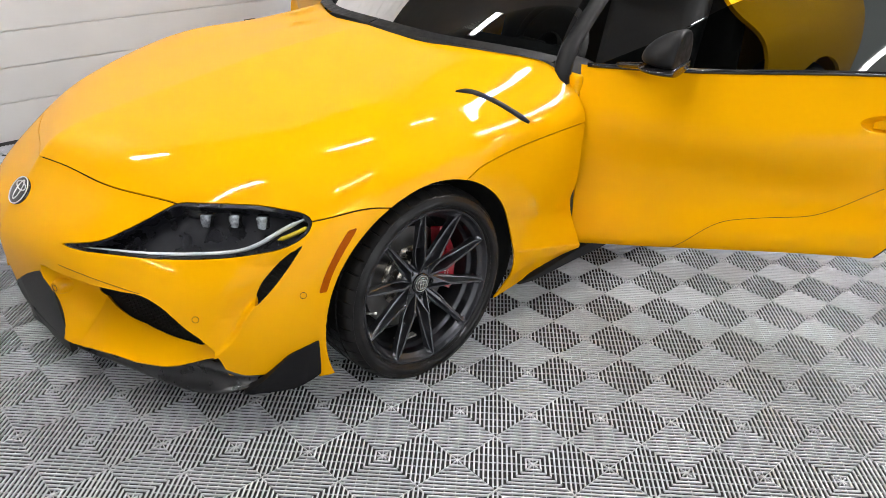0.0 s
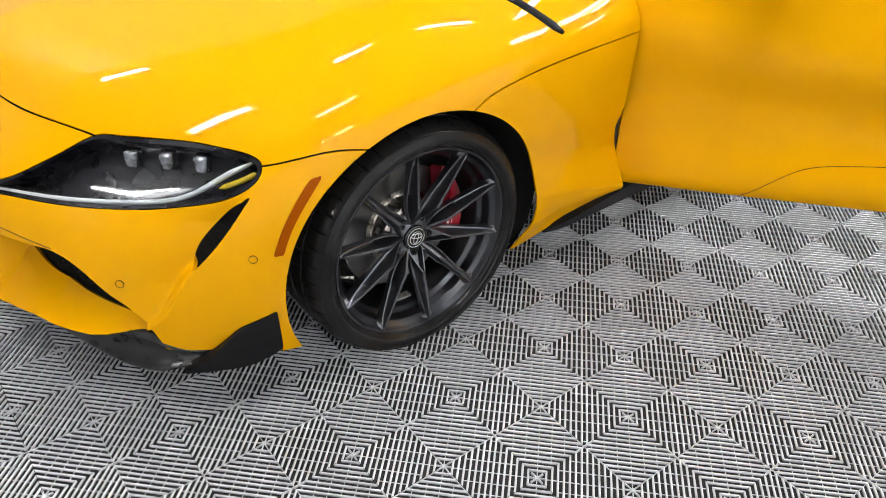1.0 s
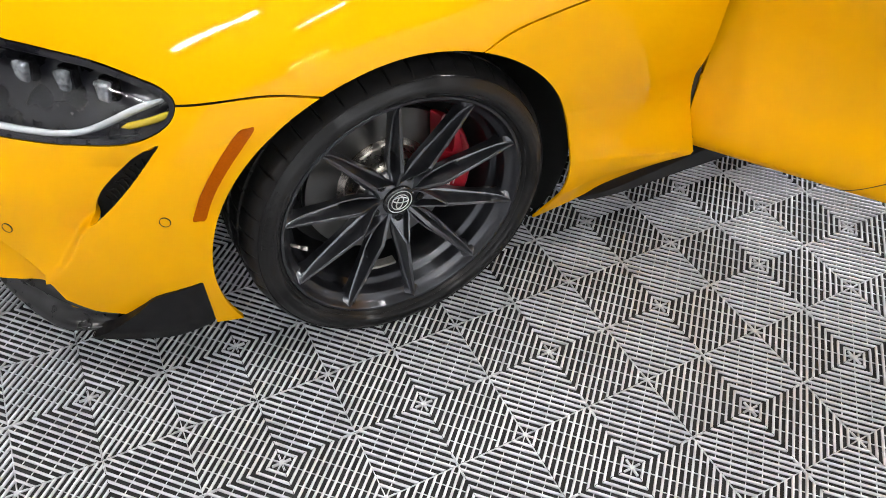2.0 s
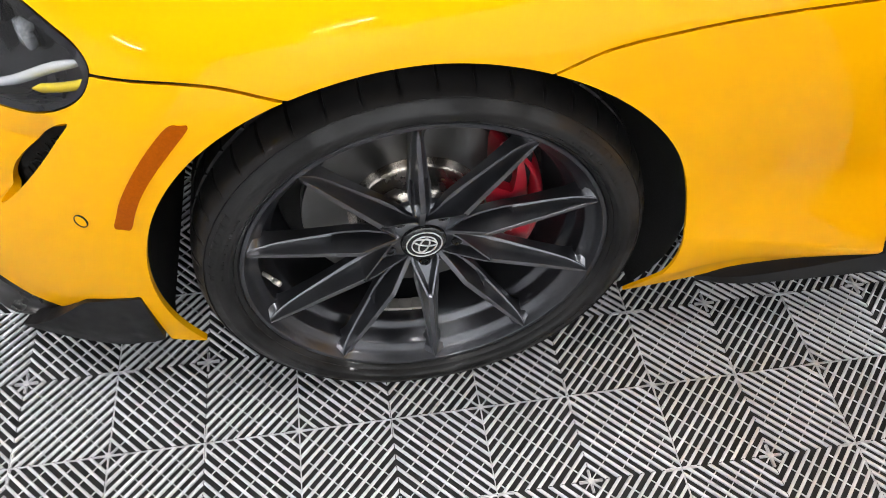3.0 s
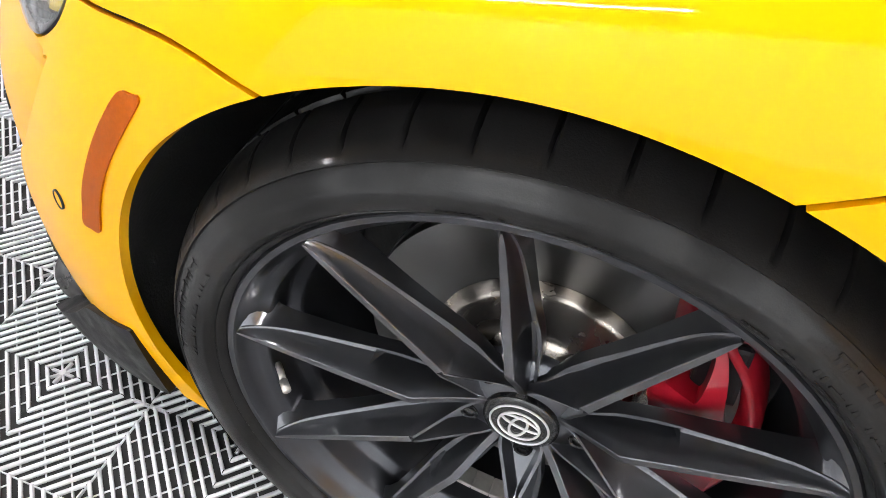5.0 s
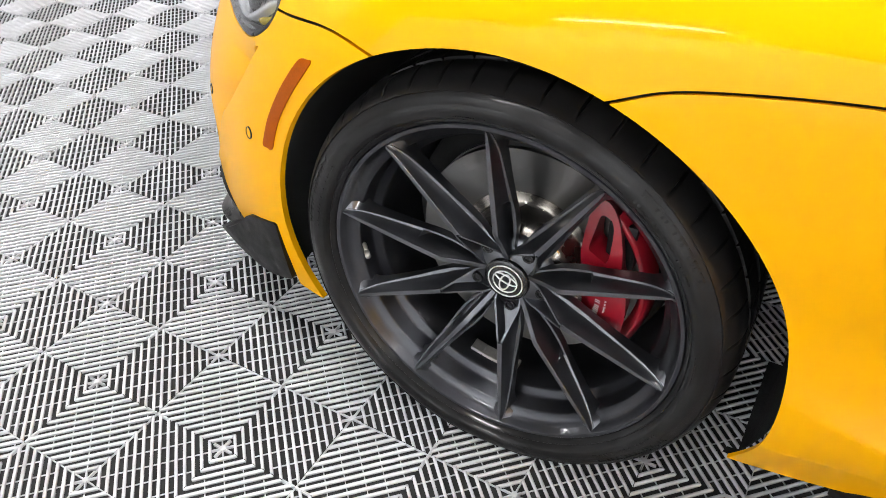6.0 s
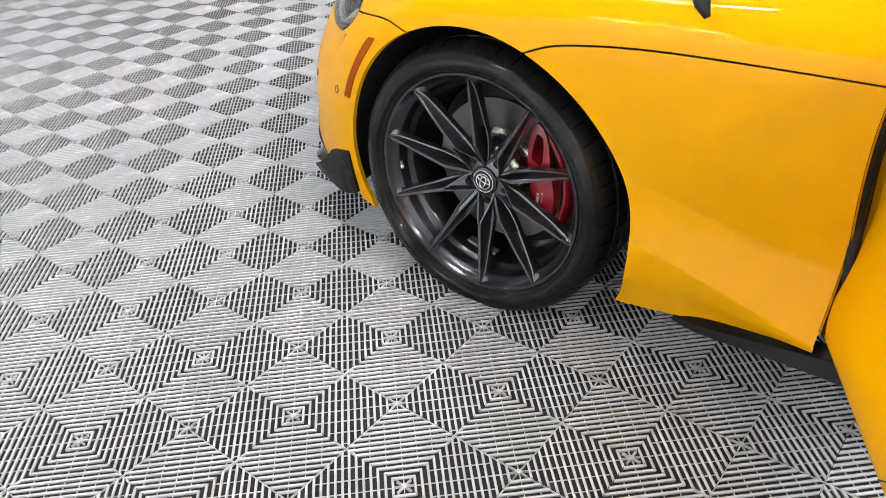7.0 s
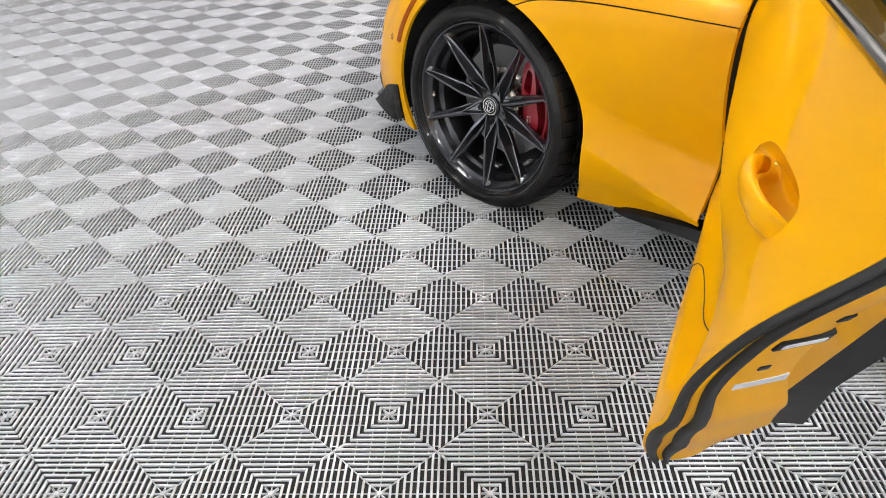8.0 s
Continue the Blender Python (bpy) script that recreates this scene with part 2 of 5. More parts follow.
class Sheet:
    """A curved sheet of quads with its own 2D coordinates, which can be trimmed along smooth lines."""

    def __init__(self, us, vs, place):
        self.uv = np.stack(np.meshgrid(us, vs, indexing="ij"), -1).reshape(-1, 2)
        grid = place(us, vs)
        self.p = grid.reshape(-1, 3)
        du, dv = np.gradient(grid, axis=0), np.gradient(grid, axis=1)
        n = np.cross(du, dv).reshape(-1, 3)
        self.n = n / np.maximum(np.linalg.norm(n, axis=1), 1e-12)[:, None]
        m = len(vs)
        self.faces = [(i * m + j, (i + 1) * m + j, (i + 1) * m + j + 1, i * m + j + 1) for i in range(len(us) - 1) for j in range(m - 1)]

    def copy(self):
        o = Sheet((0, 1), (0, 1), lambda u, v: np.zeros((2, 2, 3)))
        o.uv, o.p, o.n, o.faces = self.uv.copy(), self.p.copy(), self.n.copy(), list(self.faces)
        return o

    def trim(self, field):
        """Keeps the part where field(uv, p) is positive."""
        f = field(self.uv, self.p)
        uv, p, n = list(self.uv), list(self.p), list(self.n)
        made, faces = {}, []

        def cross(a, b):
            key = (a, b) if a < b else (b, a)
            if key not in made:
                t = f[a] / (f[a] - f[b])
                made[key] = len(p)
                uv.append(self.uv[a] + t * (self.uv[b] - self.uv[a]))
                p.append(self.p[a] + t * (self.p[b] - self.p[a]))
                m = self.n[a] + t * (self.n[b] - self.n[a])
                n.append(m / max(np.linalg.norm(m), 1e-9))
            return made[key]

        for face in self.faces:
            s = [f[i] > 0 for i in face]
            if all(s):
                faces.append(face)
            elif any(s):
                out = []
                for i, a in enumerate(face):
                    b = face[(i + 1) % len(face)]
                    if f[a] > 0:
                        out.append(a)
                    if (f[a] > 0) != (f[b] > 0):
                        out.append(cross(a, b))
                if len(out) > 2:
                    faces.append(tuple(out))
        self.uv, self.p, self.n, self.faces = np.array(uv), np.array(p), np.array(n), faces
        return self

    def mesh(self, name, depth=0.012, mirror=False, both=False, offset=0.0, inward=-1):
        """The sheet with a turned-in flange of that depth along its edges; mirror: across the car's middle; both: the two halves in one."""
        used = sorted({i for f in self.faces for i in f})
        at = {v: i for i, v in enumerate(used)}
        p = self.p[used] + self.n[used] * offset
        nn = self.n[used]
        faces = [tuple(at[i] for i in f) for f in self.faces]
        count = {}
        for f in faces:
            for i, a in enumerate(f):
                b = f[(i + 1) % len(f)]
                count[(a, b)] = 1
        rim = [(a, b) for a, b in count if (b, a) not in count]
        verts = [*p]
        if depth:
            low, mid = {}, {}
            for a, b in rim:
                for i in (a, b):
                    if i not in low:
                        low[i] = len(verts)
                        verts.append(p[i] + inward * nn[i] * depth)
            for a, b in rim:
                if both and abs(p[a][1] - MID) < 1e-4 and abs(p[b][1] - MID) < 1e-4:
                    continue
                faces.append((b, a, low[a], low[b]))
        verts = np.array(verts)
        if mirror or both:
            m = verts.copy()
            m[:, 1] = 2 * MID - m[:, 1]
            flipped = [tuple(reversed(f)) for f in faces]
            if both:
                k = len(verts)
                faces = faces + [tuple(i + k for i in f) for f in flipped]
                verts = np.r_[verts, m]
            else:
                verts, faces = m, flipped
        me = mesh_of(name, verts, faces)
        if both:
            bm = bmesh.new()
            bm.from_mesh(me)
            bmesh.ops.remove_doubles(bm, verts=[v for v in bm.verts if abs(v.co.y - MID) < 1e-3], dist=5e-4)
            bm.to_mesh(me)
            bm.free()
        me.set_sharp_from_angle(angle=radians(40))
        return me


MID = 1.0    # the car's middle plane

# ---- the car's body lines ----
# Lines round the front of the body, from the sill up to the cowl; each from the middle of the nose round the corner to the door.
RINGS = [
    [(-1.03, 1.0, .14), (-1.00, .62, .15), (-.765, .245, .17), (-.545, .135, .13), (-.42, .118, .12), (-.08, .125, .12), (.27, .130, .115), (.672, .112, .200)],
    [(-1.04, 1.0, .22), (-.997, .62, .23), (-.757, .240, .23), (-.543, .120, .215), (-.425, .106, .21), (-.08, .105, .21), (.295, .103, .235), (.672, .106, .215)],
    [(-1.05, 1.0, .30), (-.99, .62, .31), (-.750, .238, .29), (-.540, .112, .30), (-.43, .098, .30), (-.08, .092, .30), (.28, .102, .31), (.672, .140, .33)],
    [(-1.06, 1.0, .45), (-.98, .62, .44), (-.730, .255, .43), (-.520, .115, .44), (-.40, .090, .45), (-.08, .077, .45), (.26, .092, .45), (.672, .128, .45)],
    [(-1.00, 1.0, .555), (-.915, .60, .555), (-.660, .290, .565), (-.480, .140, .58), (-.33, .086, .60), (-.08, .073, .63), (.20, .080, .63), (.670, .118, .62)],
    [(-.93, 1.0, .635), (-.79, .57, .64), (-.590, .320, .66), (-.430, .180, .67), (-.28, .115, .695), (-.06, .100, .72), (.20, .105, .73), (.680, .128, .715)],
    [(-.85, 1.0, .72), (-.66, .57, .725), (-.470, .360, .745), (-.330, .270, .76), (-.20, .220, .78), (-.02, .200, .80), (.22, .200, .80), (.690, .195, .80)],
    [(-.60, 1.0, .79), (-.42, .62, .795), (-.270, .470, .81), (-.160, .400, .825), (-.06, .360, .835), (.08, .330, .845), (.28, .310, .845), (.700, .280, .87)],
    [(-.12, 1.0, .87), (-.02, .73, .865), (.070, .630, .867), (.140, .580, .87), (.20, .540, .873), (.28, .500, .878), (.42, .460, .885), (.710, .420, .90)],
    [(.50, 1.0, .925), (.53, .92, .924), (.560, .870, .923), (.580, .840, .923), (.60, .810, .923), (.63, .790, .923), (.67, .770, .923), (.720, .750, .925)],
]
U = (0, .4, .85, 1.1, 1.3, 1.65, 2.0, 2.4)
V = (0, .075, .15, .29, .42, .50, .60, .76, 1.05, 1.55)
def body(u, v):
    """Points of the front body for arrays u (nose to door) and v (sill to cowl)."""
    cols = np.stack([spline(U, r)(u) for r in RINGS], 1)
    return np.stack([spline(V, c)(v) for c in cols])

# ---- the room ----
ROOM = (-6.4, 4.6, -3.7, 3.28, 3.25)     # x from, to, y from, to, height


def room():
    x0, x1, y0, y1, h = ROOM
    # The slab's top sits just under the ribs, to darken their gaps.
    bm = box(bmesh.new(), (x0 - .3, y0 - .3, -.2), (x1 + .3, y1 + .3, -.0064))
    floor = tagged(part("floor", bm, TILE_UNDER, smooth=False), "slab under grey vented plastic tiles, near-black for the shade in their gaps", "floor", kind="structure")
    south = new("wall_south")
    tagged(south, "white painted wall round an added glowing fill panel", "wall", kind="structure")
    wx0, wx1, wz0, wz1 = FILL_SPAN
    for lo, hi in (((x0 - .2, y0 - .2, -.022), (wx0, y0, h)), ((wx1, y0 - .2, -.022), (x1 + .2, y0, h)), ((wx0, y0 - .2, -.022), (wx1, y0, wz0)), ((wx0, y0 - .2, wz1), (wx1, y0, h))):
        part("wall_piece", box(bmesh.new(), lo, hi), SIDE_WALL, south, smooth=False)
    # Added fill: an unseen glowing panel that brightens the car's side and wheel.
    fill = tagged(new("fill_panel"), "unseen added panel that glows evenly between white bars", "window", kind="structure")
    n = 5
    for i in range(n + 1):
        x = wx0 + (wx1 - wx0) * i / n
        part("panel_bar", box(bmesh.new(), (x - .015, y0 - .12, wz0), (x + .015, y0 - .07, wz1), .006), TRAY, fill, smooth=False)
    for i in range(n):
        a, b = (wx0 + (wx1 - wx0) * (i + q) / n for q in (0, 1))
        part("pane", box(bmesh.new(), (a + .015, y0 - .09, wz0), (b - .015, y0 - .08, wz1)), FILL_GLOW, fill, smooth=False)
    for name, lo, hi in (("wall_west", (x0 - .2, y0, -.022), (x0, y1, h)),
                         ("wall_east", (x1, y0, -.022), (x1 + .2, y1, h))):
        tagged(part(name, box(bmesh.new(), lo, hi), SIDE_WALL, smooth=False), "plain white painted wall", "wall", kind="structure")
    back = tagged(part("wall_north", box(bmesh.new(), (x0 - .2, y1 + .012, -.022), (x1 + .2, y1 + .2, h)), WALL, smooth=False),
                  "white painted block wall with thin horizontal joints", "wall", kind="structure")
    bm = box(bmesh.new(), (x0 - .2, y0 - .2, h), (x1 + .2, y1 + .2, h + .2))
    tagged(part("ceiling", bm, CEILING, smooth=False), "plain black ceiling with linear lights", "ceiling", kind="structure")
    # courses with tooled joints between them
    z, n = -.022, 0
    while z < h - .02:
        top = min(h, BOARD * (n + 1) + BOARD_AT)
        me = box(bmesh.new(), (x0, y1, z + .0035), (x1, y1 + .012, top - .0035), .003)
        part("course", me, WALL, back, smooth=False)
        z, n = top, n + 1
    return floor


FILL_SPAN = (-4.6, 3.8, .02, 3.05)
BOARD, BOARD_AT = .195, .015
FLOOR = room()


def ceiling_light(length, width):
    """A linear light: a white tray with two lit tubes behind a diffuser."""
    e = new("ceiling_light")
    tray = bmesh.new()
    box(tray, (-length / 2 - .03, -width / 2 - .03, -.035), (length / 2 + .03, width / 2 + .03, 0), .006)
    part("tray", tray, TRAY, e, smooth=False)
    part("diffuser", box(bmesh.new(), (-length / 2, -width / 2, -.055), (length / 2, width / 2, -.036), .008), TUBE, e, "glowing white diffuser", smooth=False)
    return tagged(e, "long white linear ceiling light, switched on; four are added fill", "ceiling light", "ceiling lights")


# x, y, length, turn; the last four are unseen, added as fill
LIGHTS = [(.27, 1.18, .50, 0), (-.47, -.30, .82, 0), (-1.75, .50, 1.30, 14), (1.72, .80, .58, 0), (2.42, .80, .60, 80), (2.95, -.52, 1.2, 8), (3.05, -.74, 1.2, 8), (-1.0, -2.9, 1.3, 10),
          (-5.4, -.6, 1.0, 90), (-1.3, 2.95, .8, 0), (4.2, -2.2, 1.3, 90)]
for x, y, length, turn in LIGHTS:
    ceiling_light(length, .08).matrix_basis = pose(x, y, ROOM[4], 0, 0, turn)

# ---- the car ----
CAR = tagged(new("sports_car"), "glossy yellow two-door sports car with both doors open", "car")
HUB = (-.079, .083, .306)
ARCH = (-.08, .285, .385)       # the wheel opening: x, z, radius
GAP = .0012
# where the hood ends below: along the nose, over the lamp, and along the shoulder to the door
hood_end = spline((0, .1, .224, .408, .595, .85, 1.105, 1.175, 1.265, 1.355, 1.408, 1.6, 1.845, 1.895, 1.975, 2.065, 2.133, 2.24, 2.4),
                  (.545, .540, .526, .519, .506, .475, .463, .4635, .4615, .450, .440, .415, .430, .442, .453, .461, .465, .469, .474))
LAMP = closed_curve([(.334, .391), (.40, .407), (.46, .424), (.526, .466), (.595, .505), (.70, .506), (.811, .503), (.93, .500), (1.02, .491), (1.075, .481),
                     (1.105, .464), (1.095, .438), (1.03, .414), (.93, .403), (.839, .397), (.709, .395), (.524, .396), (.40, .390)])
SLOT = closed_curve([(1.085, .414), (1.03, .390), (.984, .348), (.964, .311), (.962, .275), (.99, .300), (1.035, .350), (1.07, .392)])
INTAKE = closed_curve([(.375, .178), (.44, .159), (.535, .148), (.66, .148), (.762, .143), (.808, .142), (.826, .174), (.783, .217), (.725, .267), (.662, .2945), (.60, .297), (.50, .295), (.42, .294), (.375, .272), (.362, .222)], 6)
lip_edge = spline((0, .235, .30, .405, .515, .60, .66, .725, .78, .835, .870, .92), (.315, .294, .289, .292, .292, .294, .292, .263, .216, .162, .122, .09))


fold_edge = spline((0, .12, .167, .219, .275, .313, .374, .42, 1.6), (.80, .865, .899, .930, .963, 1.003, 1.046, 1.085, 1.1))


def cowl(y):
    """How far back the hood goes at y."""
    return spline((.0, .292, .48, .673, .86, 1.0), (.75, .640, .52, .425, .385, .378))(y)


def around_arch(uv, p):
    return np.hypot(p[:, 0] - ARCH[0], p[:, 2] - ARCH[1]) - ARCH[2]


def off_hood(uv, p):
    return (uv[:, 1] - hood_end(uv[:, 0])) * .8


def scooped(u, v):
    """The front body with the hollow under the nose's overhang and the shallow hollow behind the wheel."""
    p = body(u, v)
    uu, vv = np.meshgrid(u, v, indexing="ij")
    edge = lip_edge(np.ravel(uu)).reshape(uu.shape)
    s = edge - vv
    t = np.clip(s / np.maximum(edge - .055, .01), 0, 1)
    fade = np.clip((.855 - uu) / .28, 0, 1) ** .7 * np.clip((uu - .26) / .13, 0, 1)
    rise = np.clip(s / .011, 0, 1)
    d = .135 * fade * rise * rise * (3 - 2 * rise) * (1 - t ** 1.5) ** .9
    g = np.gradient(p, axis=0), np.gradient(p, axis=1)
    n = np.cross(*g)
    n /= np.maximum(np.linalg.norm(n, axis=-1), 1e-9)[..., None]
    p = p - n * d[..., None] * 1.0
    p[..., 0] += .3 * d
    # in front of the slot the nose steps back behind a folded edge
    ahead = fold_edge(vv.ravel()).reshape(vv.shape) - uu
    ramp = np.clip(ahead / .022, 0, 1)
    step = .026 * ramp * ramp * (3 - 2 * ramp) * np.exp(-(np.clip(ahead, 0, 9) / .09) ** 2)
    step *= np.clip((vv - .12) / .12, 0, 1) * np.clip((.415 - vv) / .04, 0, 1)
    p = p - n * step[..., None]
    # the lip of the wheel arch stands out a little
    away = np.hypot(p[..., 0] - ARCH[0], p[..., 2] - ARCH[1]) - ARCH[2]
    lip = np.exp(-(np.clip(away, 0, 1) / .035) ** 2) * np.clip((uu - 1.2) / .12, 0, 1)
    p = p + n * (.003 * lip)[..., None]
    # behind the wheel a slanting crease: the side swells out above it and is tucked in below
    x, z = p[..., 0], p[..., 2]
    crease = np.interp(x, (.28, .672), (.315, .212))
    on = np.clip((x - .22) / .11, 0, 1) * (uu > 1.7) * np.clip((z - .112) / .10, 0, 1)
    p[..., 1] -= on * .026 * np.clip(1 - (z - crease) / .12, 0, 1) ** 1.2 * (z > crease)
    p[..., 1] -= on * (z <= crease) * (.026 - .30 * (crease - z) * np.clip((x - .30) / .14, 0, 1))
    return p


us = np.unique(np.r_[np.linspace(0, .3, 22), np.linspace(.3, 1.15, 200), np.linspace(1.15, 2.05, 110), np.linspace(2.05, 2.4, 24)])
vs = np.unique(np.r_[np.linspace(0, .55, 190), np.linspace(.55, 1.55, 70)])
SKIN = Sheet(us, vs, scooped)
PLAIN = Sheet(us[::2], vs[::2], body)


def flipped(me, name):
    """The mesh mirrored across the car's middle."""
    m = me.copy()
    m.name = name
    for v in m.vertices:
        v.co.y = 2 * MID - v.co.y
    m.flip_normals()
    return m


def front_body():
    hood = SKIN.copy().trim(lambda uv, p: off_hood(uv, p) - GAP).trim(lambda uv, p: outside(LAMP, uv, (.62, .8)) - GAP)
    hood.trim(around_arch).trim(lambda uv, p: cowl(p[:, 1]) - p[:, 0]).trim(lambda uv, p: .682 - p[:, 0])
    part("hood", hood.mesh("hood", .008, both=True), PAINT, CAR, "glossy yellow clamshell hood")
    bumper = SKIN.copy().trim(lambda uv, p: -off_hood(uv, p) - GAP).trim(lambda uv, p: 1.5 - uv[:, 0]).trim(around_arch)
    bumper.trim(lambda uv, p: outside(LAMP, uv, (.62, .8)) - GAP).trim(lambda uv, p: outside(SLOT, uv, (.7, .95)))
    bumper.trim(lambda uv, p: np.maximum(uv[:, 0] - (.235 + (.306 - uv[:, 1]) * .31), (uv[:, 1] - .14 - .48 * uv[:, 0]) * .8))
    bumper.trim(lambda uv, p: outside(INTAKE, uv, (.7, .95)))
    bumper.trim(lambda uv, p: uv[:, 1] - bumper_foot(uv[:, 0]))
    part("front_bumper", bumper.mesh("front_bumper", .011, both=True), PAINT, CAR, "yellow front bumper with deep side scoops")
    rear = SKIN.copy().trim(lambda uv, p: -off_hood(uv, p) - GAP).trim(lambda uv, p: uv[:, 0] - 1.6).trim(around_arch).trim(lambda uv, p: .674 - p[:, 0])
    part("fender", rear.mesh("fender", .006), PAINT, CAR)
    part("fender", rear.mesh("fender", .006, mirror=True), PAINT, CAR)
    # the fender's rear edge, turned inwards towards the door's hinges
    rim = np.linspace(.09, .50, 50)
    line = scooped(np.array([2.36, 2.38, 2.4]), rim)[2]
    verts = [q for x, y, z in line for q in ((x + .001, y + .001, z), (x + .003, y + .003, z), (x + .003, y + .007, z))]
    faces = [(i * 3 + k, i * 3 + k + 1, i * 3 + k + 4, i * 3 + k + 3) for i in range(49) for k in (0, 1)]
    me = mesh_of("fender_edge", verts, faces)
    for edge in (me, flipped(me, "fender_edge")):
        part("fender_edge", edge, PAINT, CAR, "yellow turned-in fender edge")
    verts = [q for x, y, z in line for q in ((x + .003, y + .007, z), (x + .011, y + .012, z), (x + .013, y + .050, z))]
    me = mesh_of("gap_filler", verts, faces)
    for edge in (me, flipped(me, "gap_filler")):
        part("gap_filler", edge, BLACK_MATT, CAR, "black filler strip behind the fender edge")
    # dark lining behind the joint under the hood
    back = PLAIN.copy().trim(lambda uv, p: around_arch(uv, p) - .004).trim(lambda uv, p: .022 - np.abs(off_hood(uv, p)))
    back.trim(lambda uv, p: outside(LAMP, uv, (.62, .8)) + .003)
    part("inner_panel", back.mesh("inner_panel", 0, both=True, offset=-.013), BLACK_MATT, CAR, "black lining behind the hood joint")


def bumper_foot(u):
    """The lower edge of the bumper: over the splitter, and stepped round the winglet."""
    return np.interp(u, (0, .321, .439, .535, .620, .714, .75, .788, .83, .865, .880, .894, .95, .988, 1.02, 1.056, 1.10, 1.15, 1.190, 1.196, 1.3, 1.45),
                     (.03, .051, .061, .065, .062, .063, .069, .081, .100, .119, .08, .045, .043, .045, .078, .108, .120, .128, .132, .012, .004, .004))


front_body()


def patch(outline, offset, name, mat, parent, label="", depth=.004, mirror=False, scale=(.62, .8), inset=0.0, steps=3, base=None):
    """A piece of the front body inside an outline, moved in or out by offset."""
    lo, hi = outline.min(0) - .02, outline.max(0) + .02
    s = Sheet(np.linspace(lo[0], hi[0], 26 * steps), np.linspace(max(lo[1], 0), hi[1], 16 * steps), base or body)
    s.trim(lambda uv, p: -outside(outline, uv, scale) - inset)
    return part(name, s.mesh(name, depth, mirror=mirror, offset=offset), mat, parent, label)


def on_body(u, v, lift=0.0, base=body):
    """A place on the front body and the direction out of it."""
    e = .004
    p = base(np.array([u - e, u, u + e]), np.array([v - e, v, v + e]))
    n = np.cross(p[2, 1] - p[0, 1], p[1, 2] - p[1, 0])
    n /= np.linalg.norm(n)
    return Vector(p[1, 1] + n * lift), Vector(n)


def headlamp(mirror):
    shell = patch(LAMP, -.055, "headlamp", LAMP_DARK, CAR, "dark headlamp with white light strip and three projectors", .02, mirror, inset=.004)
    # the walls of the housing
    s = Sheet(np.linspace(.30, 1.13, 90), np.linspace(.36, .53, 44), body)
    s.trim(lambda uv, p: -outside(LAMP, uv, (.62, .8)) - .0005).trim(lambda uv, p: outside(LAMP, uv, (.62, .8)) + .0060)
    part("bezel", s.mesh("bezel", .058, mirror=mirror, offset=-.001), LAMP_DARK, shell, "gloss black rim round the lamp")
    lens = patch(LAMP, .001, "lens", LENS, shell, "clear lens", 0, mirror, inset=.0008)
    lens.visible_shadow = False

    def strip(pts, width, lift, name, mat, label):
        line = smooth_curve(pts, 40)
        verts, faces = [], []
        for i, (u, v) in enumerate(line):
            a, n = on_body(u, v, lift)
            d = (on_body(*line[min(i + 1, 39)], lift)[0] - on_body(*line[max(i - 1, 0)], lift)[0]).normalized()
            side = n.cross(d).normalized()
            w = width * min(1, .25 + i / 6, .25 + (39 - i) / 3)
            for k, (q, h) in enumerate(((-1, -.01), (-1, 0), (-.6, .004), (.6, .004), (1, 0), (1, -.01))):
                verts.append(a + side * w * q + n * h)
            if i:
                for k in range(5):
                    b = (i - 1) * 6 + k
                    faces.append((b, b + 6, b + 7, b + 1))
        me = mesh_of(name, verts, faces)
        if mirror:
            me = flipped(me, name)
        part(name, me, mat, shell, label)

    strip([(.400, .3985), (.50, .4035), (.66, .4055), (.80, .4075), (.89, .4120), (.925, .4180), (.965, .431), (1.03, .458), (1.083, .4725)], .0055, -.012, "light_strip", LED_WHITE,
          "white curved light strip")
    strip([(1.008, .4325), (1.055, .4430), (1.094, .4535)], .0058, -.012, "turn_strip", LED_AMBER, "yellow turn signal strip")
    for u, v in ((.75, .475), (.853, .474), (.945, .471)):
        a, n = on_body(u, v, -.030)
        q = Vector((-.75, -.66, .1)).to_track_quat("X", "Z").to_matrix().to_4x4()
        bm = box(bmesh.new(), (-.022, -.016, -.021), (-.004, .016, .021), .006)
        bmesh.ops.transform(bm, matrix=Matrix.Translation(a) @ q, verts=bm.verts)
        me = bpy.data.meshes.new("projector")
        bm.to_mesh(me)
        bm.free()
        cell = part("projector", flipped(me, "projector") if mirror else me, BLACK_GLOSS, shell, "squarish dark projector housing")
        bm = box(bmesh.new(), (-.008, -.0135, -.019), (.008, .0135, .019), .0065)
        for w in bm.verts:
            w.co.y *= 1 + 10 * w.co.z
            w.co.x += .004 * math.cos(w.co.z * 80)
        bmesh.ops.transform(bm, matrix=Matrix.Translation(a) @ q, verts=bm.verts)
        me = bpy.data.meshes.new("bulb")
        bm.to_mesh(me)
        bm.free()
        me.polygons.foreach_set("use_smooth", [True] * len(me.polygons))
        bulb = flipped(me, "bulb") if mirror else me
        part("bulb", bulb, PROJECTOR, shell, "bright glass lens in the projector")
    return shell


for side in (False, True):
    headlamp(side)


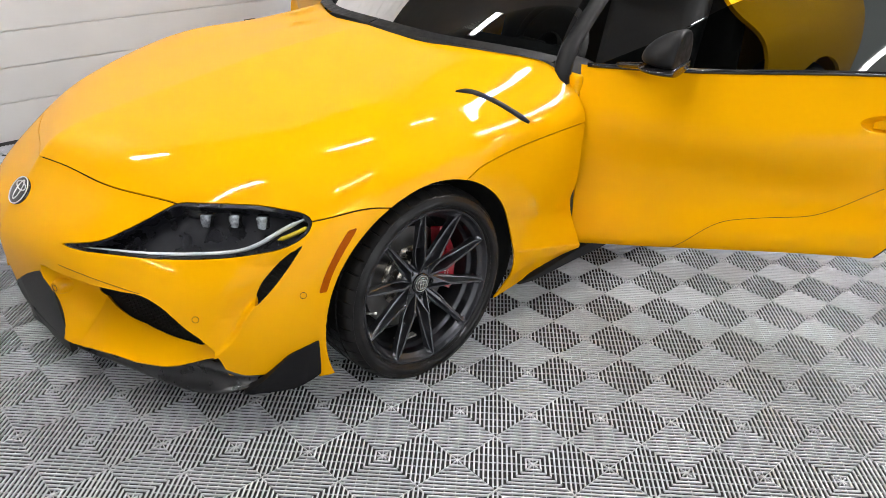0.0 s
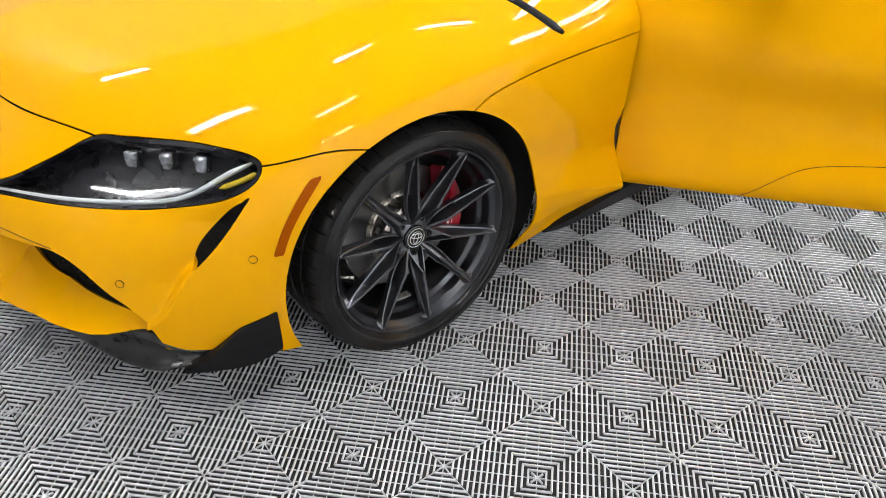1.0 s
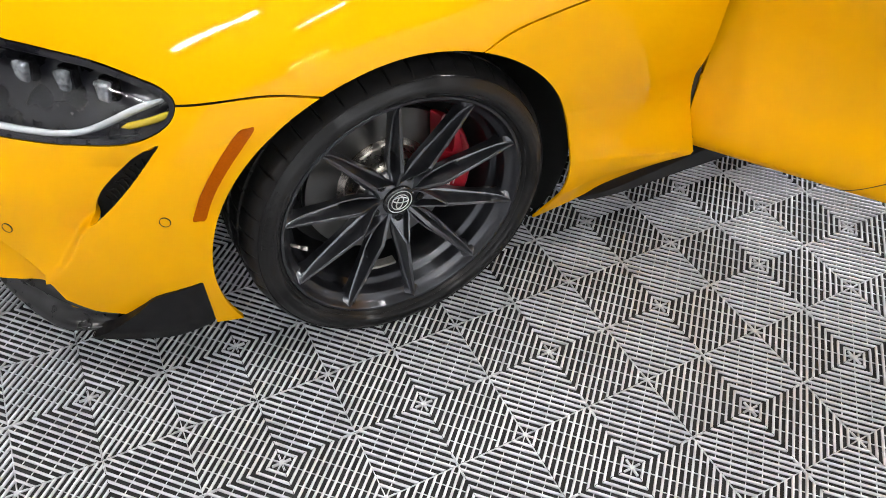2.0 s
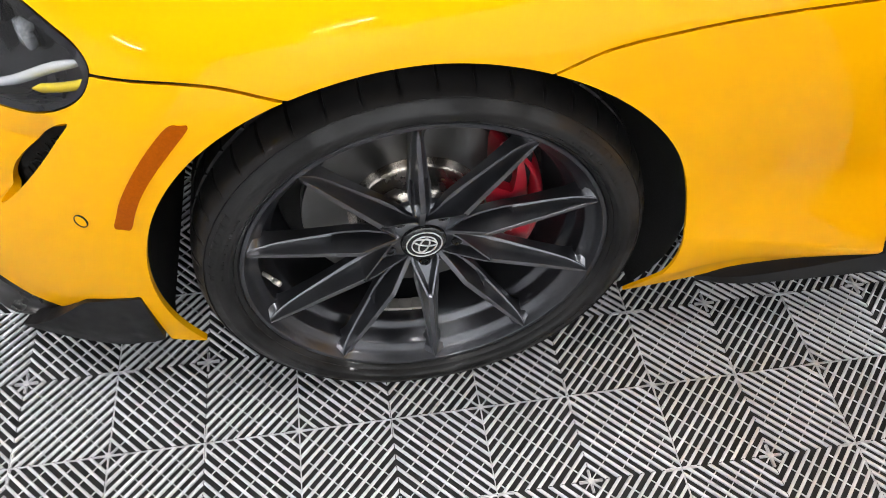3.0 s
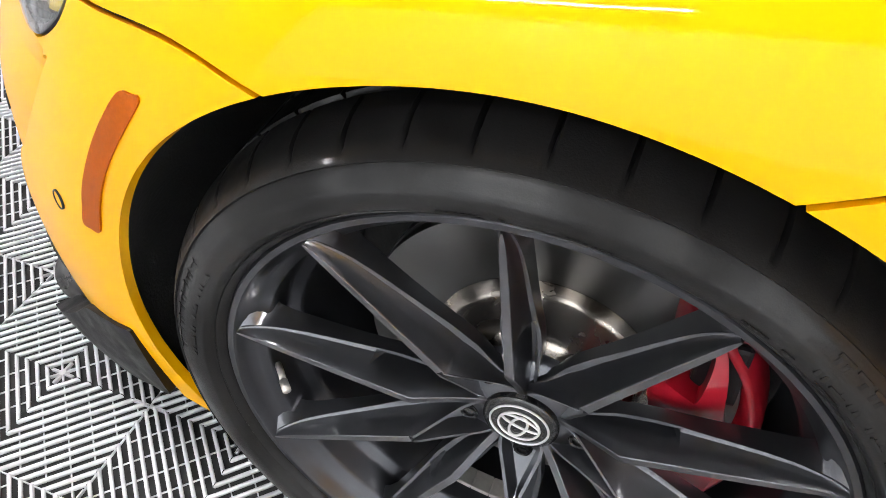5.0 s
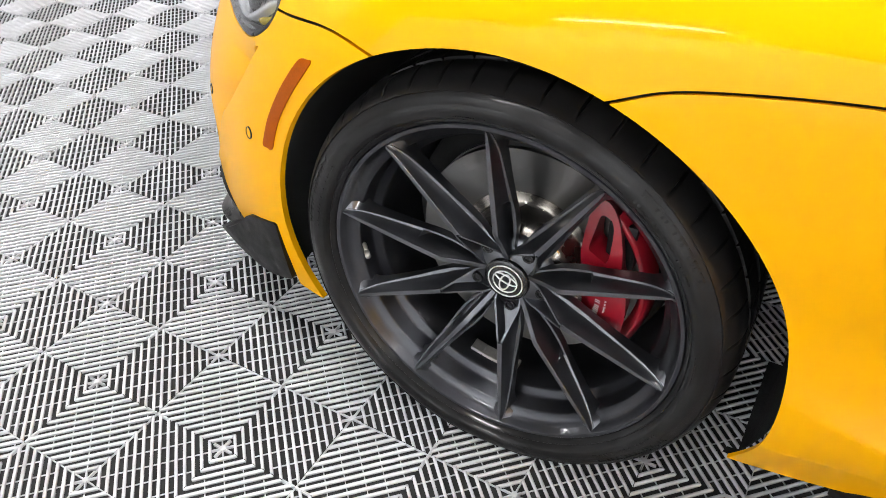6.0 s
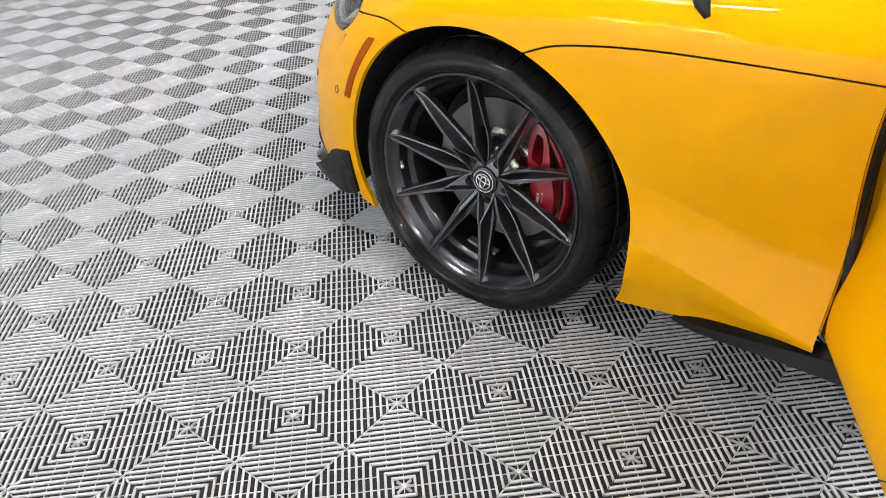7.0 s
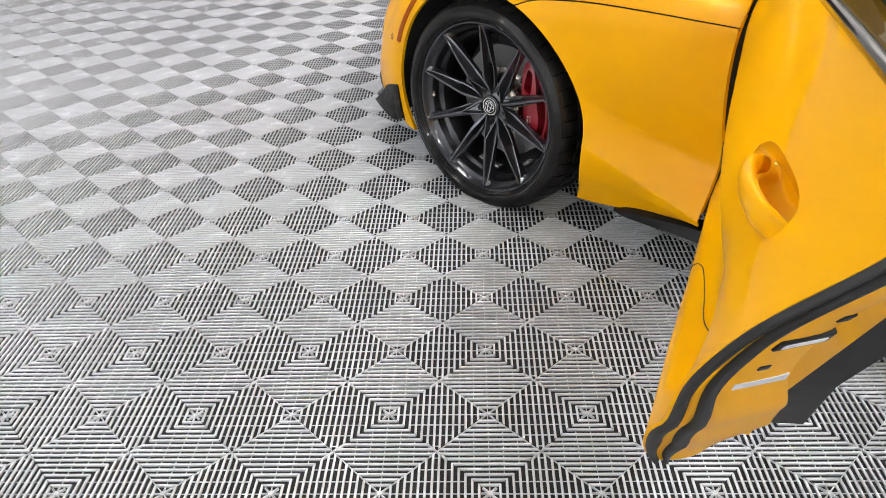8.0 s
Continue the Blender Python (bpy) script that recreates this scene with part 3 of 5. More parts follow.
def mesh_grille(outline, name, label, offset, mirror, base=None):
    """A black backing with a raised honeycomb of bars."""
    g = patch(outline, offset, name, BLACK_MATT, CAR, label, .01, mirror, (.7, .95), -.006, 2, base)
    lo, hi = outline.min(0), outline.max(0)
    verts, faces = [], []
    for k in range(60):
        for sgn in (1, -1):
            line = []
            for t in np.linspace(0, 1, 30):
                u = lo[0] + (hi[0] - lo[0]) * t
                v = lo[1] - (hi[1] - lo[1]) + k * .0125 + sgn * (u - lo[0]) * .55 + (0 if sgn > 0 else (hi[0] - lo[0]) * .55)
                line.append((u, v))
            ok = outside(outline, np.array(line), (.7, .95)) < -.006
            run = []
            for q, good in list(zip(line, ok)) + [(None, False)]:
                if good and 0 < q[1] < 1:
                    run.append(on_body(*q, offset + .004, base or body)[0])
                else:
                    if len(run) > 1:
                        v, f = tube_along(run, .0016, 4)
                        faces += [tuple(i + len(verts) for i in t) for t in f]
                        verts += v
                    run = []
    me = mesh_of("honeycomb", verts, faces)
    part("honeycomb", flipped(me, "honeycomb") if mirror else me, BLACK_MATT, g)


for side in (False, True):
    mesh_grille(SLOT, "air_slot", "black mesh air slot beside the lamp", -.022, side, scooped)
    mesh_grille(INTAKE, "side_intake", "black mesh lower side intake", -.022, side, scooped)


def lower_nose():
    """Centre grille, splitter and the winglets under the bumper."""
    s = Sheet(np.linspace(0, .31, 40), np.linspace(0, .315, 40), body).trim(lambda uv, p: .165 + .48 * uv[:, 0] - uv[:, 1])
    s.trim(lambda uv, p: .238 + (.306 - uv[:, 1]) * .31 - uv[:, 0])
    part("centre_grille", s.mesh("centre_grille", .02, both=True, offset=-.012), NOSE_BLACK, CAR, "grained black lower centre grille")
    # the splitter: a thin black blade that follows the lower edge and curls up at its ends
    top = smooth_curve([(-1.03, 1.0, .185), (-1.005, .715, .192), (-.972, .590, .214), (-.934, .500, .223), (-.898, .428, .221), (-.845, .352, .224), (-.790, .286, .234), (-.745, .226, .230), (-.705, .198, .206), (-.665, .184, .190), (-.620, .176, .178)], 80)
    low = smooth_curve([(-1.03, 1.0, .132), (-1.003, .85, .13), (-.968, .708, .13), (-.930, .61, .13), (-.892, .518, .13), (-.837, .372, .13), (-.785, .262, .138), (-.745, .206, .150), (-.708, .182, .157), (-.660, .170, .157), (-.615, .158, .152)], 80)
    verts, faces = [], []
    for i, (a, b) in enumerate(zip(top, low)):
        a, b = Vector(a), Vector(b)
        inn = Vector((.05, .04, 0))
        deep = min(1, (79 - i) / 18)
        verts += [a + inn, a, a.lerp(b, .25) + inn * .35 * deep, a.lerp(b, .6) + inn * .40 * deep, a.lerp(b, .85) + inn * .12 * deep, b + Vector((0, 0, .010)), b + Vector((0, 0, .003)), b + inn * .12, b + inn * 2]
    for i in range(79):
        for k in range(8):
            q = i * 9 + k
            faces.append((q, q + 9, q + 10, q + 1))
    me = mesh_of("splitter", verts, faces)
    for blade in (me, flipped(me, "splitter")):
        part("splitter", blade, SPLITTER, CAR, "satin black front splitter blade")
    # winglet: a black folded plate in front of the wheel, flared out towards its foot
    def flared(u, v):
        p = body(u, v)
        n = np.cross(np.gradient(p, axis=0), np.gradient(p, axis=1))
        n /= np.maximum(np.linalg.norm(n, axis=-1), 1e-9)[..., None]
        return p + n * (.006 * np.clip((.125 - v) / .08, 0, 1)[None, :] + .027 * np.clip((1.13 - u) / .19, 0, 1)[:, None] * np.clip((.135 - v) / .11, 0, 1)[None, :])[..., None]

    outline = closed_curve([(.930, .0), (.938, .006), (.968, .030), (.995, .054), (1.02, .078), (1.056, .108), (1.11, .122), (1.15, .128), (1.190, .132), (1.194, .128), (1.196, .08), (1.197, .034), (1.185, .028), (1.15, .016), (1.1, .004), (1.05, .0)], 4)
    for mirror in (False, True):
        w = patch(outline, .004, "winglet", BLACK_SATIN, CAR, "matt black winglet ahead of the wheel", .03, mirror, (.7, .95), 0, 2, flared)
        sharp(w)


lower_nose()


def side_details(mirror):
    outline = closed_curve([(1.243, .4225), (1.26, .4235), (1.275, .4215), (1.262, .399), (1.245, .372), (1.228, .338), (1.219, .308), (1.213, .280), (1.194, .280), (1.174, .283), (1.179, .305), (1.186, .330), (1.209, .377), (1.229, .408)], 5)
    patch(outline, .0025, "side_marker", AMBER, CAR, "long amber side marker reflector", .006, mirror)
    for u, v in ((1.102, .287), (.812, .243)):
        a, n = on_body(u, v, .0004, scooped)
        vv, ff = lathe([(.0098, -.002), (.0098, .0012), (.0088, .0016), (.0084, -.001)], 28)
        m = Matrix.Translation(a) @ n.to_track_quat("Y", "Z").to_matrix().to_4x4()
        me = mesh_of("parking_sensor", [m @ Vector(q) for q in vv], ff)
        ring = part("parking_sensor", flipped(me, "parking_sensor") if mirror else me, BLACK_SATIN, CAR, "round parking sensor with thin dark ring")
        vv, ff = lathe([(.0, .0010), (.006, .0010), (.0086, .0004)], 24)
        me = mesh_of("sensor_face", [m @ Vector(q) for q in vv], ff)
        part("sensor_face", flipped(me, "sensor_face") if mirror else me, PAINT, ring)
    # a sensor on a boss in the hollow beside the centre grille, and the joint along the overhang
    a, n = on_body(.288, .203, -.004, scooped)
    m = Matrix.Translation(a) @ Vector((-.93, -.36, .08)).to_track_quat("Y", "Z").to_matrix().to_4x4()
    vv, ff = lathe([(.034, -.030), (.028, -.004), (.022, .012), (.018, .0185), (.0125, .021), (.0, .0215)], 32)
    me = mesh_of("sensor_boss", [m @ Vector(q) for q in vv], ff)
    boss = part("sensor_boss", flipped(me, "sensor_boss") if mirror else me, PAINT, CAR, "yellow boss round a parking sensor")
    vv, ff = lathe([(.0105, .0205), (.0105, .0222), (.0092, .0226), (.0088, .0205)], 28)
    me = mesh_of("sensor_ring", [m @ Vector(q) for q in vv], ff)
    part("sensor_ring", flipped(me, "sensor_ring") if mirror else me, BLACK_SATIN, boss, "thin dark ring")
    line = smooth_curve([(.352, .3225), (.43, .3215), (.50, .317), (.59, .308), (.655, .300)], 40)
    vv, ff = tube_along([on_body(u, v, .0001, scooped)[0] for u, v in line], .0009, 6)
    me = mesh_of("bumper_joint", vv, ff)
    part("bumper_joint", flipped(me, "bumper_joint") if mirror else me, BLACK_MATT, CAR, "fine dark joint along the bumper")
    # the thin black vent blade on the shoulder
    line = smooth_curve([(1.925, .735), (1.985, .722), (2.045, .672), (2.095, .610), (2.135, .555), (2.165, .520)], 40)
    verts, faces = [], []
    for i, (u, v) in enumerate(line):
        a, n = on_body(u, v)
        d = (on_body(*line[min(i + 1, 39)])[0] - on_body(*line[max(i - 1, 0)])[0]).normalized()
        sd = n.cross(d).normalized()
        w = .0135 * min(1, .12 + i / 7, .4 + (39 - i) / 5)
        for q, h in ((-1, -.006), (-1, .002), (-.5, .006), (.6, .0055), (1, .0015), (1, -.006)):
            verts.append(a + sd * w * q + n * h)
        if i:
            for k in range(5):
                b = (i - 1) * 6 + k
                faces.append((b, b + 6, b + 7, b + 1))
    faces += [tuple(range(6)), tuple(range(39 * 6 + 5, 39 * 6 - 1, -1))]
    me = mesh_of("vent_blade", verts, faces)
    part("vent_blade", flipped(me, "vent_blade") if mirror else me, BLACK_SATIN, CAR, "slim black vent blade")
    # side skirt under the sill
    verts, faces = [], []
    rail = smooth_curve([(.395, .130, .124), (.43, .114, .133), (.50, .100, .150), (.66, .092, .178), (.90, .098, .19), (1.3, .10, .195), (1.75, .115, .20), (1.9, .13, .20)], 40)
    for i, (x, y, z) in enumerate(rail):
        w = min(1, .15 + i / 12)
        for dy, dz in ((.03, .02), (0, .004), (-.010 * w, -.012 * w), (-.018 * w, -.030 * w), (-.012 * w, -.035 * w), (.06, -.035 * w)):
            verts.append((x, y + dy, z + dz))
        if i:
            for k in range(5):
                b = (i - 1) * 6 + k
                faces.append((b, b + 6, b + 7, b + 1))
    faces += [tuple(range(5, -1, -1)), tuple(range(39 * 6, 39 * 6 + 6))]
    me = mesh_of("side_skirt", verts, faces)
    me.set_sharp_from_angle(angle=radians(30))
    part("side_skirt", flipped(me, "side_skirt") if mirror else me, BLACK_SATIN, CAR, "black side skirt blade")
    # wheel housing
    prof = [(.389, 0), (.394, .012), (.397, .06), (.397, .12), (.397, .20), (.397, .42), (.30, .44), (.0, .44)]
    vv, ff = lathe(prof, 96)
    foot = [float(np.interp(y, (0, .12, .20), (.112, .125, .165))) if x > .12 else .20 for x, y, z in vv]
    ff = [f for f in ff if any(vv[i][2] + ARCH[1] > foot[i] for i in f)]
    vv = [(x + ARCH[0], y + .085, max(z + ARCH[1], low)) for (x, y, z), low in zip(vv, foot)]
    # its rim follows the skin, which is drawn in towards the sill
    vv = [(x, float(np.interp(z, (.11, .16, .22, .30, .45, .67), (.136, .124, .110, .100, .094, .091))) + (y - .085), z) if y < .1 else (x, y, z) for x, y, z in vv]
    me = mesh_of("wheel_housing", vv, ff)
    part("wheel_housing", flipped(me, "wheel_housing") if mirror else me, BLACK_MATT, CAR, "black felt wheel housing")


for side in (False, True):
    side_details(side)


def badge():
    """The oval emblem on the nose: a dark plate with plain silver rings."""
    a, n = on_body(.012, .448, .001)
    m = Matrix.Translation((a.x, MID, a.z)) @ Vector((n.x, 0, n.z)).to_track_quat("Y", "Z").to_matrix().to_4x4() @ Matrix.Diagonal((1.25, 1, 1, 1))
    vv, ff = lathe([(0, .003), (.040, .003), (.046, .001), (.046, -.006)], 40)
    plate = part("badge", mesh_of("badge", [m @ Vector(q) for q in vv], ff), BLACK_GLOSS, CAR, "dark oval badge with silver rings")
    for rx, rz, dz in ((.044, .044, 0), (.030, .012, .016), (.013, .033, .002)):
        pts = [(rx * math.cos(t), .004, dz + rz * math.sin(t)) for t in np.linspace(0, 2 * math.pi, 37)]
        vv, ff = tube_along(pts, .0018, 6)
        part("ring", mesh_of("ring", [m @ Vector(q) for q in vv], ff), SILVER, plate)


badge()

# ---- wheels and brakes ----


def tyre_mesh():
    prof = [(.256, .008), (.2632, .0045), (.2652, .0), (.2668, -.0020), (.2685, -.0040), (.2705, -.0062), (.2715, -.0056), (.2740, -.0098), (.2770, -.0138), (.2790, -.0150), (.2860, -.0158),
            (.2940, -.0150), (.2955, -.0135), (.3020, -.0112), (.3080, -.0065), (.3095, -.0078), (.3130, -.0035), (.3175, .0040), (.3215, .0120), (.3245, .0210), (.3263, .0310),
            (.3272, .0460), (.3230, .0475), (.3230, .0540), (.3276, .0555), (.3285, .0960), (.3230, .0975), (.3230, .1070), (.3286, .1085), (.3286, .1500), (.3230, .1515), (.3230, .1600),
            (.3280, .1615), (.3265, .1950), (.3220, .2150), (.3000, .2360), (.2700, .2350), (.2500, .2260)]
    shoulder = range(17, 22)

    def dent(i, k):
        if k in shoulder and i % 20 == 0:
            return (.0028, .0045, .006, .006, .006)[k - 17]
        if 24 <= k <= 32 and k not in (26, 27, 30, 31) and i % 20 == 10:
            return .005
        return 0

    return lathe(prof, 900, dent)


def sidewall_marks():
    """Raised bars and rings on the sidewall, in place of its lettering."""
    verts, faces = [], []

    def bar(a, r0, r1, w, h=.0009):
        c, s = math.cos(a), math.sin(a)
        k = len(verts)
        for r, d in ((r0, -w), (r1, -w), (r1, w), (r0, w)):
            y = side_depth(r)
            for e in (.0008, -h):
                verts.append((r * c - d * s, y + e, r * s + d * c))
        for f in ((1, 3, 5, 7), (0, 1, 7, 6), (0, 2, 3, 1), (2, 4, 5, 3), (4, 6, 7, 5)):
            faces.append(tuple(k + i for i in f))

    for mid in (160, 320, 40):
        for i in range(8):
            a = radians(mid + (i - 3.5) * 3.2)
            bar(a - .018, .284, .303, .0016)
            if i % 2:
                bar(a + .004, .284, .303, .0016)
            bar(a - .007, .301, .303, .0075 * .9)
            if i % 3 == 0:
                bar(a - .007, .284, .286, .0075 * .9)
    rnd = random.Random(4)
    for mid, n, r in ((100, 9, .2775), (84, 6, .2775), (66, 12, .279), (50, 10, .277), (232, 14, .278), (286, 12, .278), (5, 10, .278)):
        for i in range(n):
            if rnd.random() < .8:
                bar(radians(mid - i * 1.0), r - .003, r + .003, .0010, .0006)
                bar(radians(mid - i * 1.0 - .35), r + .0018, r + .003, .0014, .0006)
    return verts, faces


side_depth = spline((.2655, .2705, .274, .279, .286, .294, .302, .308, .313, .3175), (-.001, -.006, -.0098, -.0148, -.0158, -.0148, -.0112, -.0065, -.0035, .004))


def spoke_mesh(forked):
    """One blade, pointing up: a narrow flat ridge over hollow flanks. A plain blade runs as a thin fin over two bowls to the cap; a forked one
    splits into two arms round a hollow with the bolt."""
    R = np.array([.2545, .2500, .2440, .2370, .2300, .2200, .2000, .1700, .1500, .1400, .1340, .1280, .1180, .1080, .1000, .0965, .0930, .0880, .0800, .0700, .0580, .0480, .0400, .0340])
    verts, faces = [], []

    def flank(x0, y0, x1, y1, steps):
        return [(x0 + (x1 - x0) * q, y0 + (y1 - y0) * (1 - (1 - q) ** 2.8)) for q in steps]

    for i, r in enumerate(R):
        yt = np.interp(r, (.034, .045, .060, .095, .17, .24, .2545), (.046, .041, .0335, .0135, .0075, .0022, .0006))
        wt = np.interp(r, (.034, .10, .20, .235, .25, .2545), (.0040, .0042, .0035, .0030, .0018, .0008))
        we = np.interp(r, (.034, .06, .09, .12, .14, .17, .20, .23, .25, .2545), (.0165, .0185, .0200, .0172, .0145, .0122, .0104, .0084, .0052, .0025))
        if not forked:
            we *= np.interp(r, (.034, .065, .10, .125), (.66, .68, .88, 1))
        ye = np.interp(r, (.034, .06, .09, .12, .14, .17, .20, .22, .24, .2545), (.050, .048, .046, .042, .0385, .032, .0250, .0195, .0120, .0045))
        yb = np.interp(r, (.034, .10, .17, .22, .237, .244, .25, .2545), (.062, .058, .048, .042, .038, .024, .014, .007))
        wf = max(we, np.interp(r, (.223, .230, .237, .244, .25, .2545), (0, .0115, .016, .020, .016, .004)))
        half = [(wt * .84, yt), (wt, yt + .0007)] + flank(wt, yt + .0007, we, ye, (.10, .24, .42, .64, .86))
        if forked and r < .098:
            k = min(1, (.098 - r) / .004)
            arm = np.interp(r, (.045, .0965), (.0195, .0030))
            edge = max(we, arm + .004)
            half = [(max(arm - .0040, .0005), yt + .0200 * k), (max(arm - .0017, .0010), yt + .0003), (arm + .0015, yt + .0005)] + flank(arm + .0015, yt + .0008, edge, ye, (.16, .42, .66, .88))
        elif not forked:
            k = float(np.clip((.139 - r) / .008, 0, 1) * np.clip((r - .040) / .014, 0, 1))
            lip, low = we * .80, ye + .012
            bowl = [(wt + .0004, yt + .55 * (low - yt)), (wt + .0014, low - .0010), ((wt + lip) / 2, low), (lip - .0022, low - .0030), (lip, ye - .0004)]
            half[2:] = [(x0 + (x1 - x0) * k, y0 + (y1 - y0) * k) for (x0, y0), (x1, y1) in zip(half[2:], bowl)]
        half += [(we * .985 if half[-1][0] < we * .98 else half[-1][0] + .0003, ye + .0004), (max(we, half[-1][0] + .0006), ye + .0016), (max(wf, half[-1][0] + .0006), max(yb, ye + .002))]
        for x, y in [(-x, y) for x, y in reversed(half)] + half:
            verts.append((x, y, r))
        if i:
            for k in range(19):
                b = (i - 1) * 20 + k
                faces.append((b + 1, b + 21, b + 20, b))
    n = len(R) - 1
    faces += [tuple(range(20)), tuple(n * 20 + k for k in range(19, -1, -1))]
    me = mesh_of("spoke", verts, faces)
    bm = bmesh.new()
    bm.from_mesh(me)
    bmesh.ops.recalc_face_normals(bm, faces=bm.faces)
    bm.to_mesh(me)
    bm.free()
    me.set_sharp_from_angle(angle=radians(28))
    return me


BLADES = (spoke_mesh(False), spoke_mesh(True))


def wheel(place, turn, front=True):
    """A wheel at the matrix place: barrel, tyre, ten blades, hub and bolts."""
    prof = [(.2640, .014), (.2655, .007), (.2648, .0022), (.2625, 0), (.2575, .0004), (.2555, .0026), (.2535, .0100), (.2465, .0190), (.2390, .0235), (.2370, .0275), (.2350, .0480),
            (.2320, .0530), (.2240, .0580), (.2205, .0630), (.2180, .1200), (.2150, .1900), (.2200, .2120), (.2350, .2180), (.2520, .2240), (.2550, .2200), (.2420, .2100), (.2280, .1900), (.2290, .0700), (.2500, .0280)]
    vv, ff = lathe(prof, 144, closed=True)
    barrel = part("wheel", mesh_of("wheel", vv, ff), BARREL, CAR, "anthracite ten-spoke alloy wheel with low-profile tyre")
    barrel.data.set_sharp_from_angle(angle=radians(38))
    barrel.matrix_basis = place
    vv, ff = tyre_mesh()
    inv = place.inverted()
    flat = []
    for q in vv:
        w = place @ Vector(q)
        if w.z < .001:
            w.z = .001
        flat.append(inv @ w)
    t = part("tyre", mesh_of("tyre", flat, ff), RUBBER, barrel, "black low-profile tyre with cut shoulder grooves")
    t.data.set_sharp_from_angle(angle=radians(40))
    vv, ff = sidewall_marks()
    tagged(part("sidewall_mark", mesh_of("sidewall_mark", vv, ff, False), RUBBER, barrel, "raised bars on the sidewall"), kind="stuff")
    for i in range(10):
        s = part("spoke", BLADES[i % 2], RIM, barrel)
        s.matrix_basis = pose(0, 0, 0, 0, -(turn - 90) + 36 * i, 0)
    # hub: a dished centre with bolt pockets and the cap
    vv, ff = lathe([(.0, .047), (.036, .047), (.040, .0485), (.050, .052), (.062, .056), (.070, .062), (.072, .08)], 60)
    hub = part("hub", mesh_of("hub", vv, ff), RIM, barrel)
    vv, ff = lathe([(.0, .0380), (.020, .0382), (.0275, .0392), (.0300, .0400), (.0335, .0408), (.0345, .0425), (.0350, .060)], 48)
    cap = part("hub_cap", mesh_of("hub_cap", vv, ff), BLACK_GLOSS, barrel, "black hub cap with silver rings")
    for rx, rz in ((.0265, .0265), (.0185, .0185)):
        pts = [(rx * math.cos(q), .0385 if rx > .02 else .0376, rz * math.sin(q)) for q in np.linspace(0, 2 * math.pi, 37)]
        vv2, ff2 = tube_along(pts, .0011, 6)
        ring = mesh_of("ring", vv2, ff2)
        part("hub_ring", ring, SILVER, barrel, "silver ring on the hub cap")
    v2, f2 = [], []
    for rx, rz, dz in ((.0178, .0065, .0055), (.0070, .0150, -.001)):
        v3, f3 = tube_along([(rx * math.cos(q), .0374, dz + rz * math.sin(q)) for q in np.linspace(0, 2 * math.pi, 31)], .0013, 6)
        f2 += [tuple(i + len(v2) for i in f) for f in f3]
        v2 += v3
    part("hub_mark", mesh_of("hub_mark", v2, f2), SILVER, barrel, "plain silver ovals on the hub cap").matrix_basis = pose(0, 0, 0, 0, 18, 0)
    for i in range(5):
        a = radians(turn + 36 + 72 * i)
        vv, ff = lathe([(0, .0500), (.0050, .0500), (.0055, .0480), (.0080, .0475), (.0090, .0490), (.0095, .053), (.0095, .075)], 12)
        b = part("wheel_bolt", mesh_of("wheel_bolt", vv, ff, False), BLACK_GLOSS, barrel)
        b.matrix_basis = pose(.053 * math.cos(a), 0, .053 * math.sin(a))
    return barrel


def valve(barrel, a):
    m = pose(0, 0, 0, 0, 90 - a, 0)
    vv, ff = tube_along([(0, .030, .236), (0, .022, .228), (0, .014, .221)], .0033, 10)
    v2, f2 = tube_along([(0, .014, .221), (0, .005, .212)], .0042, 10)
    ff += [tuple(i + len(vv) for i in f) for f in f2]
    vv += v2
    part("valve", mesh_of("valve", vv, ff), LEAD, barrel, "bright metal tyre valve").matrix_basis = m


def weights(barrel, a):
    for i in range(4):
        bm = box(bmesh.new(), (-.0105, .078, .2120), (.0105, .100, .2185), .0015)
        part("balance_weight", bm, LEAD, barrel, "small stick-on balance weight", smooth=False).matrix_basis = pose(0, 0, 0, 0, 90 - a - i * 5.6, 0)


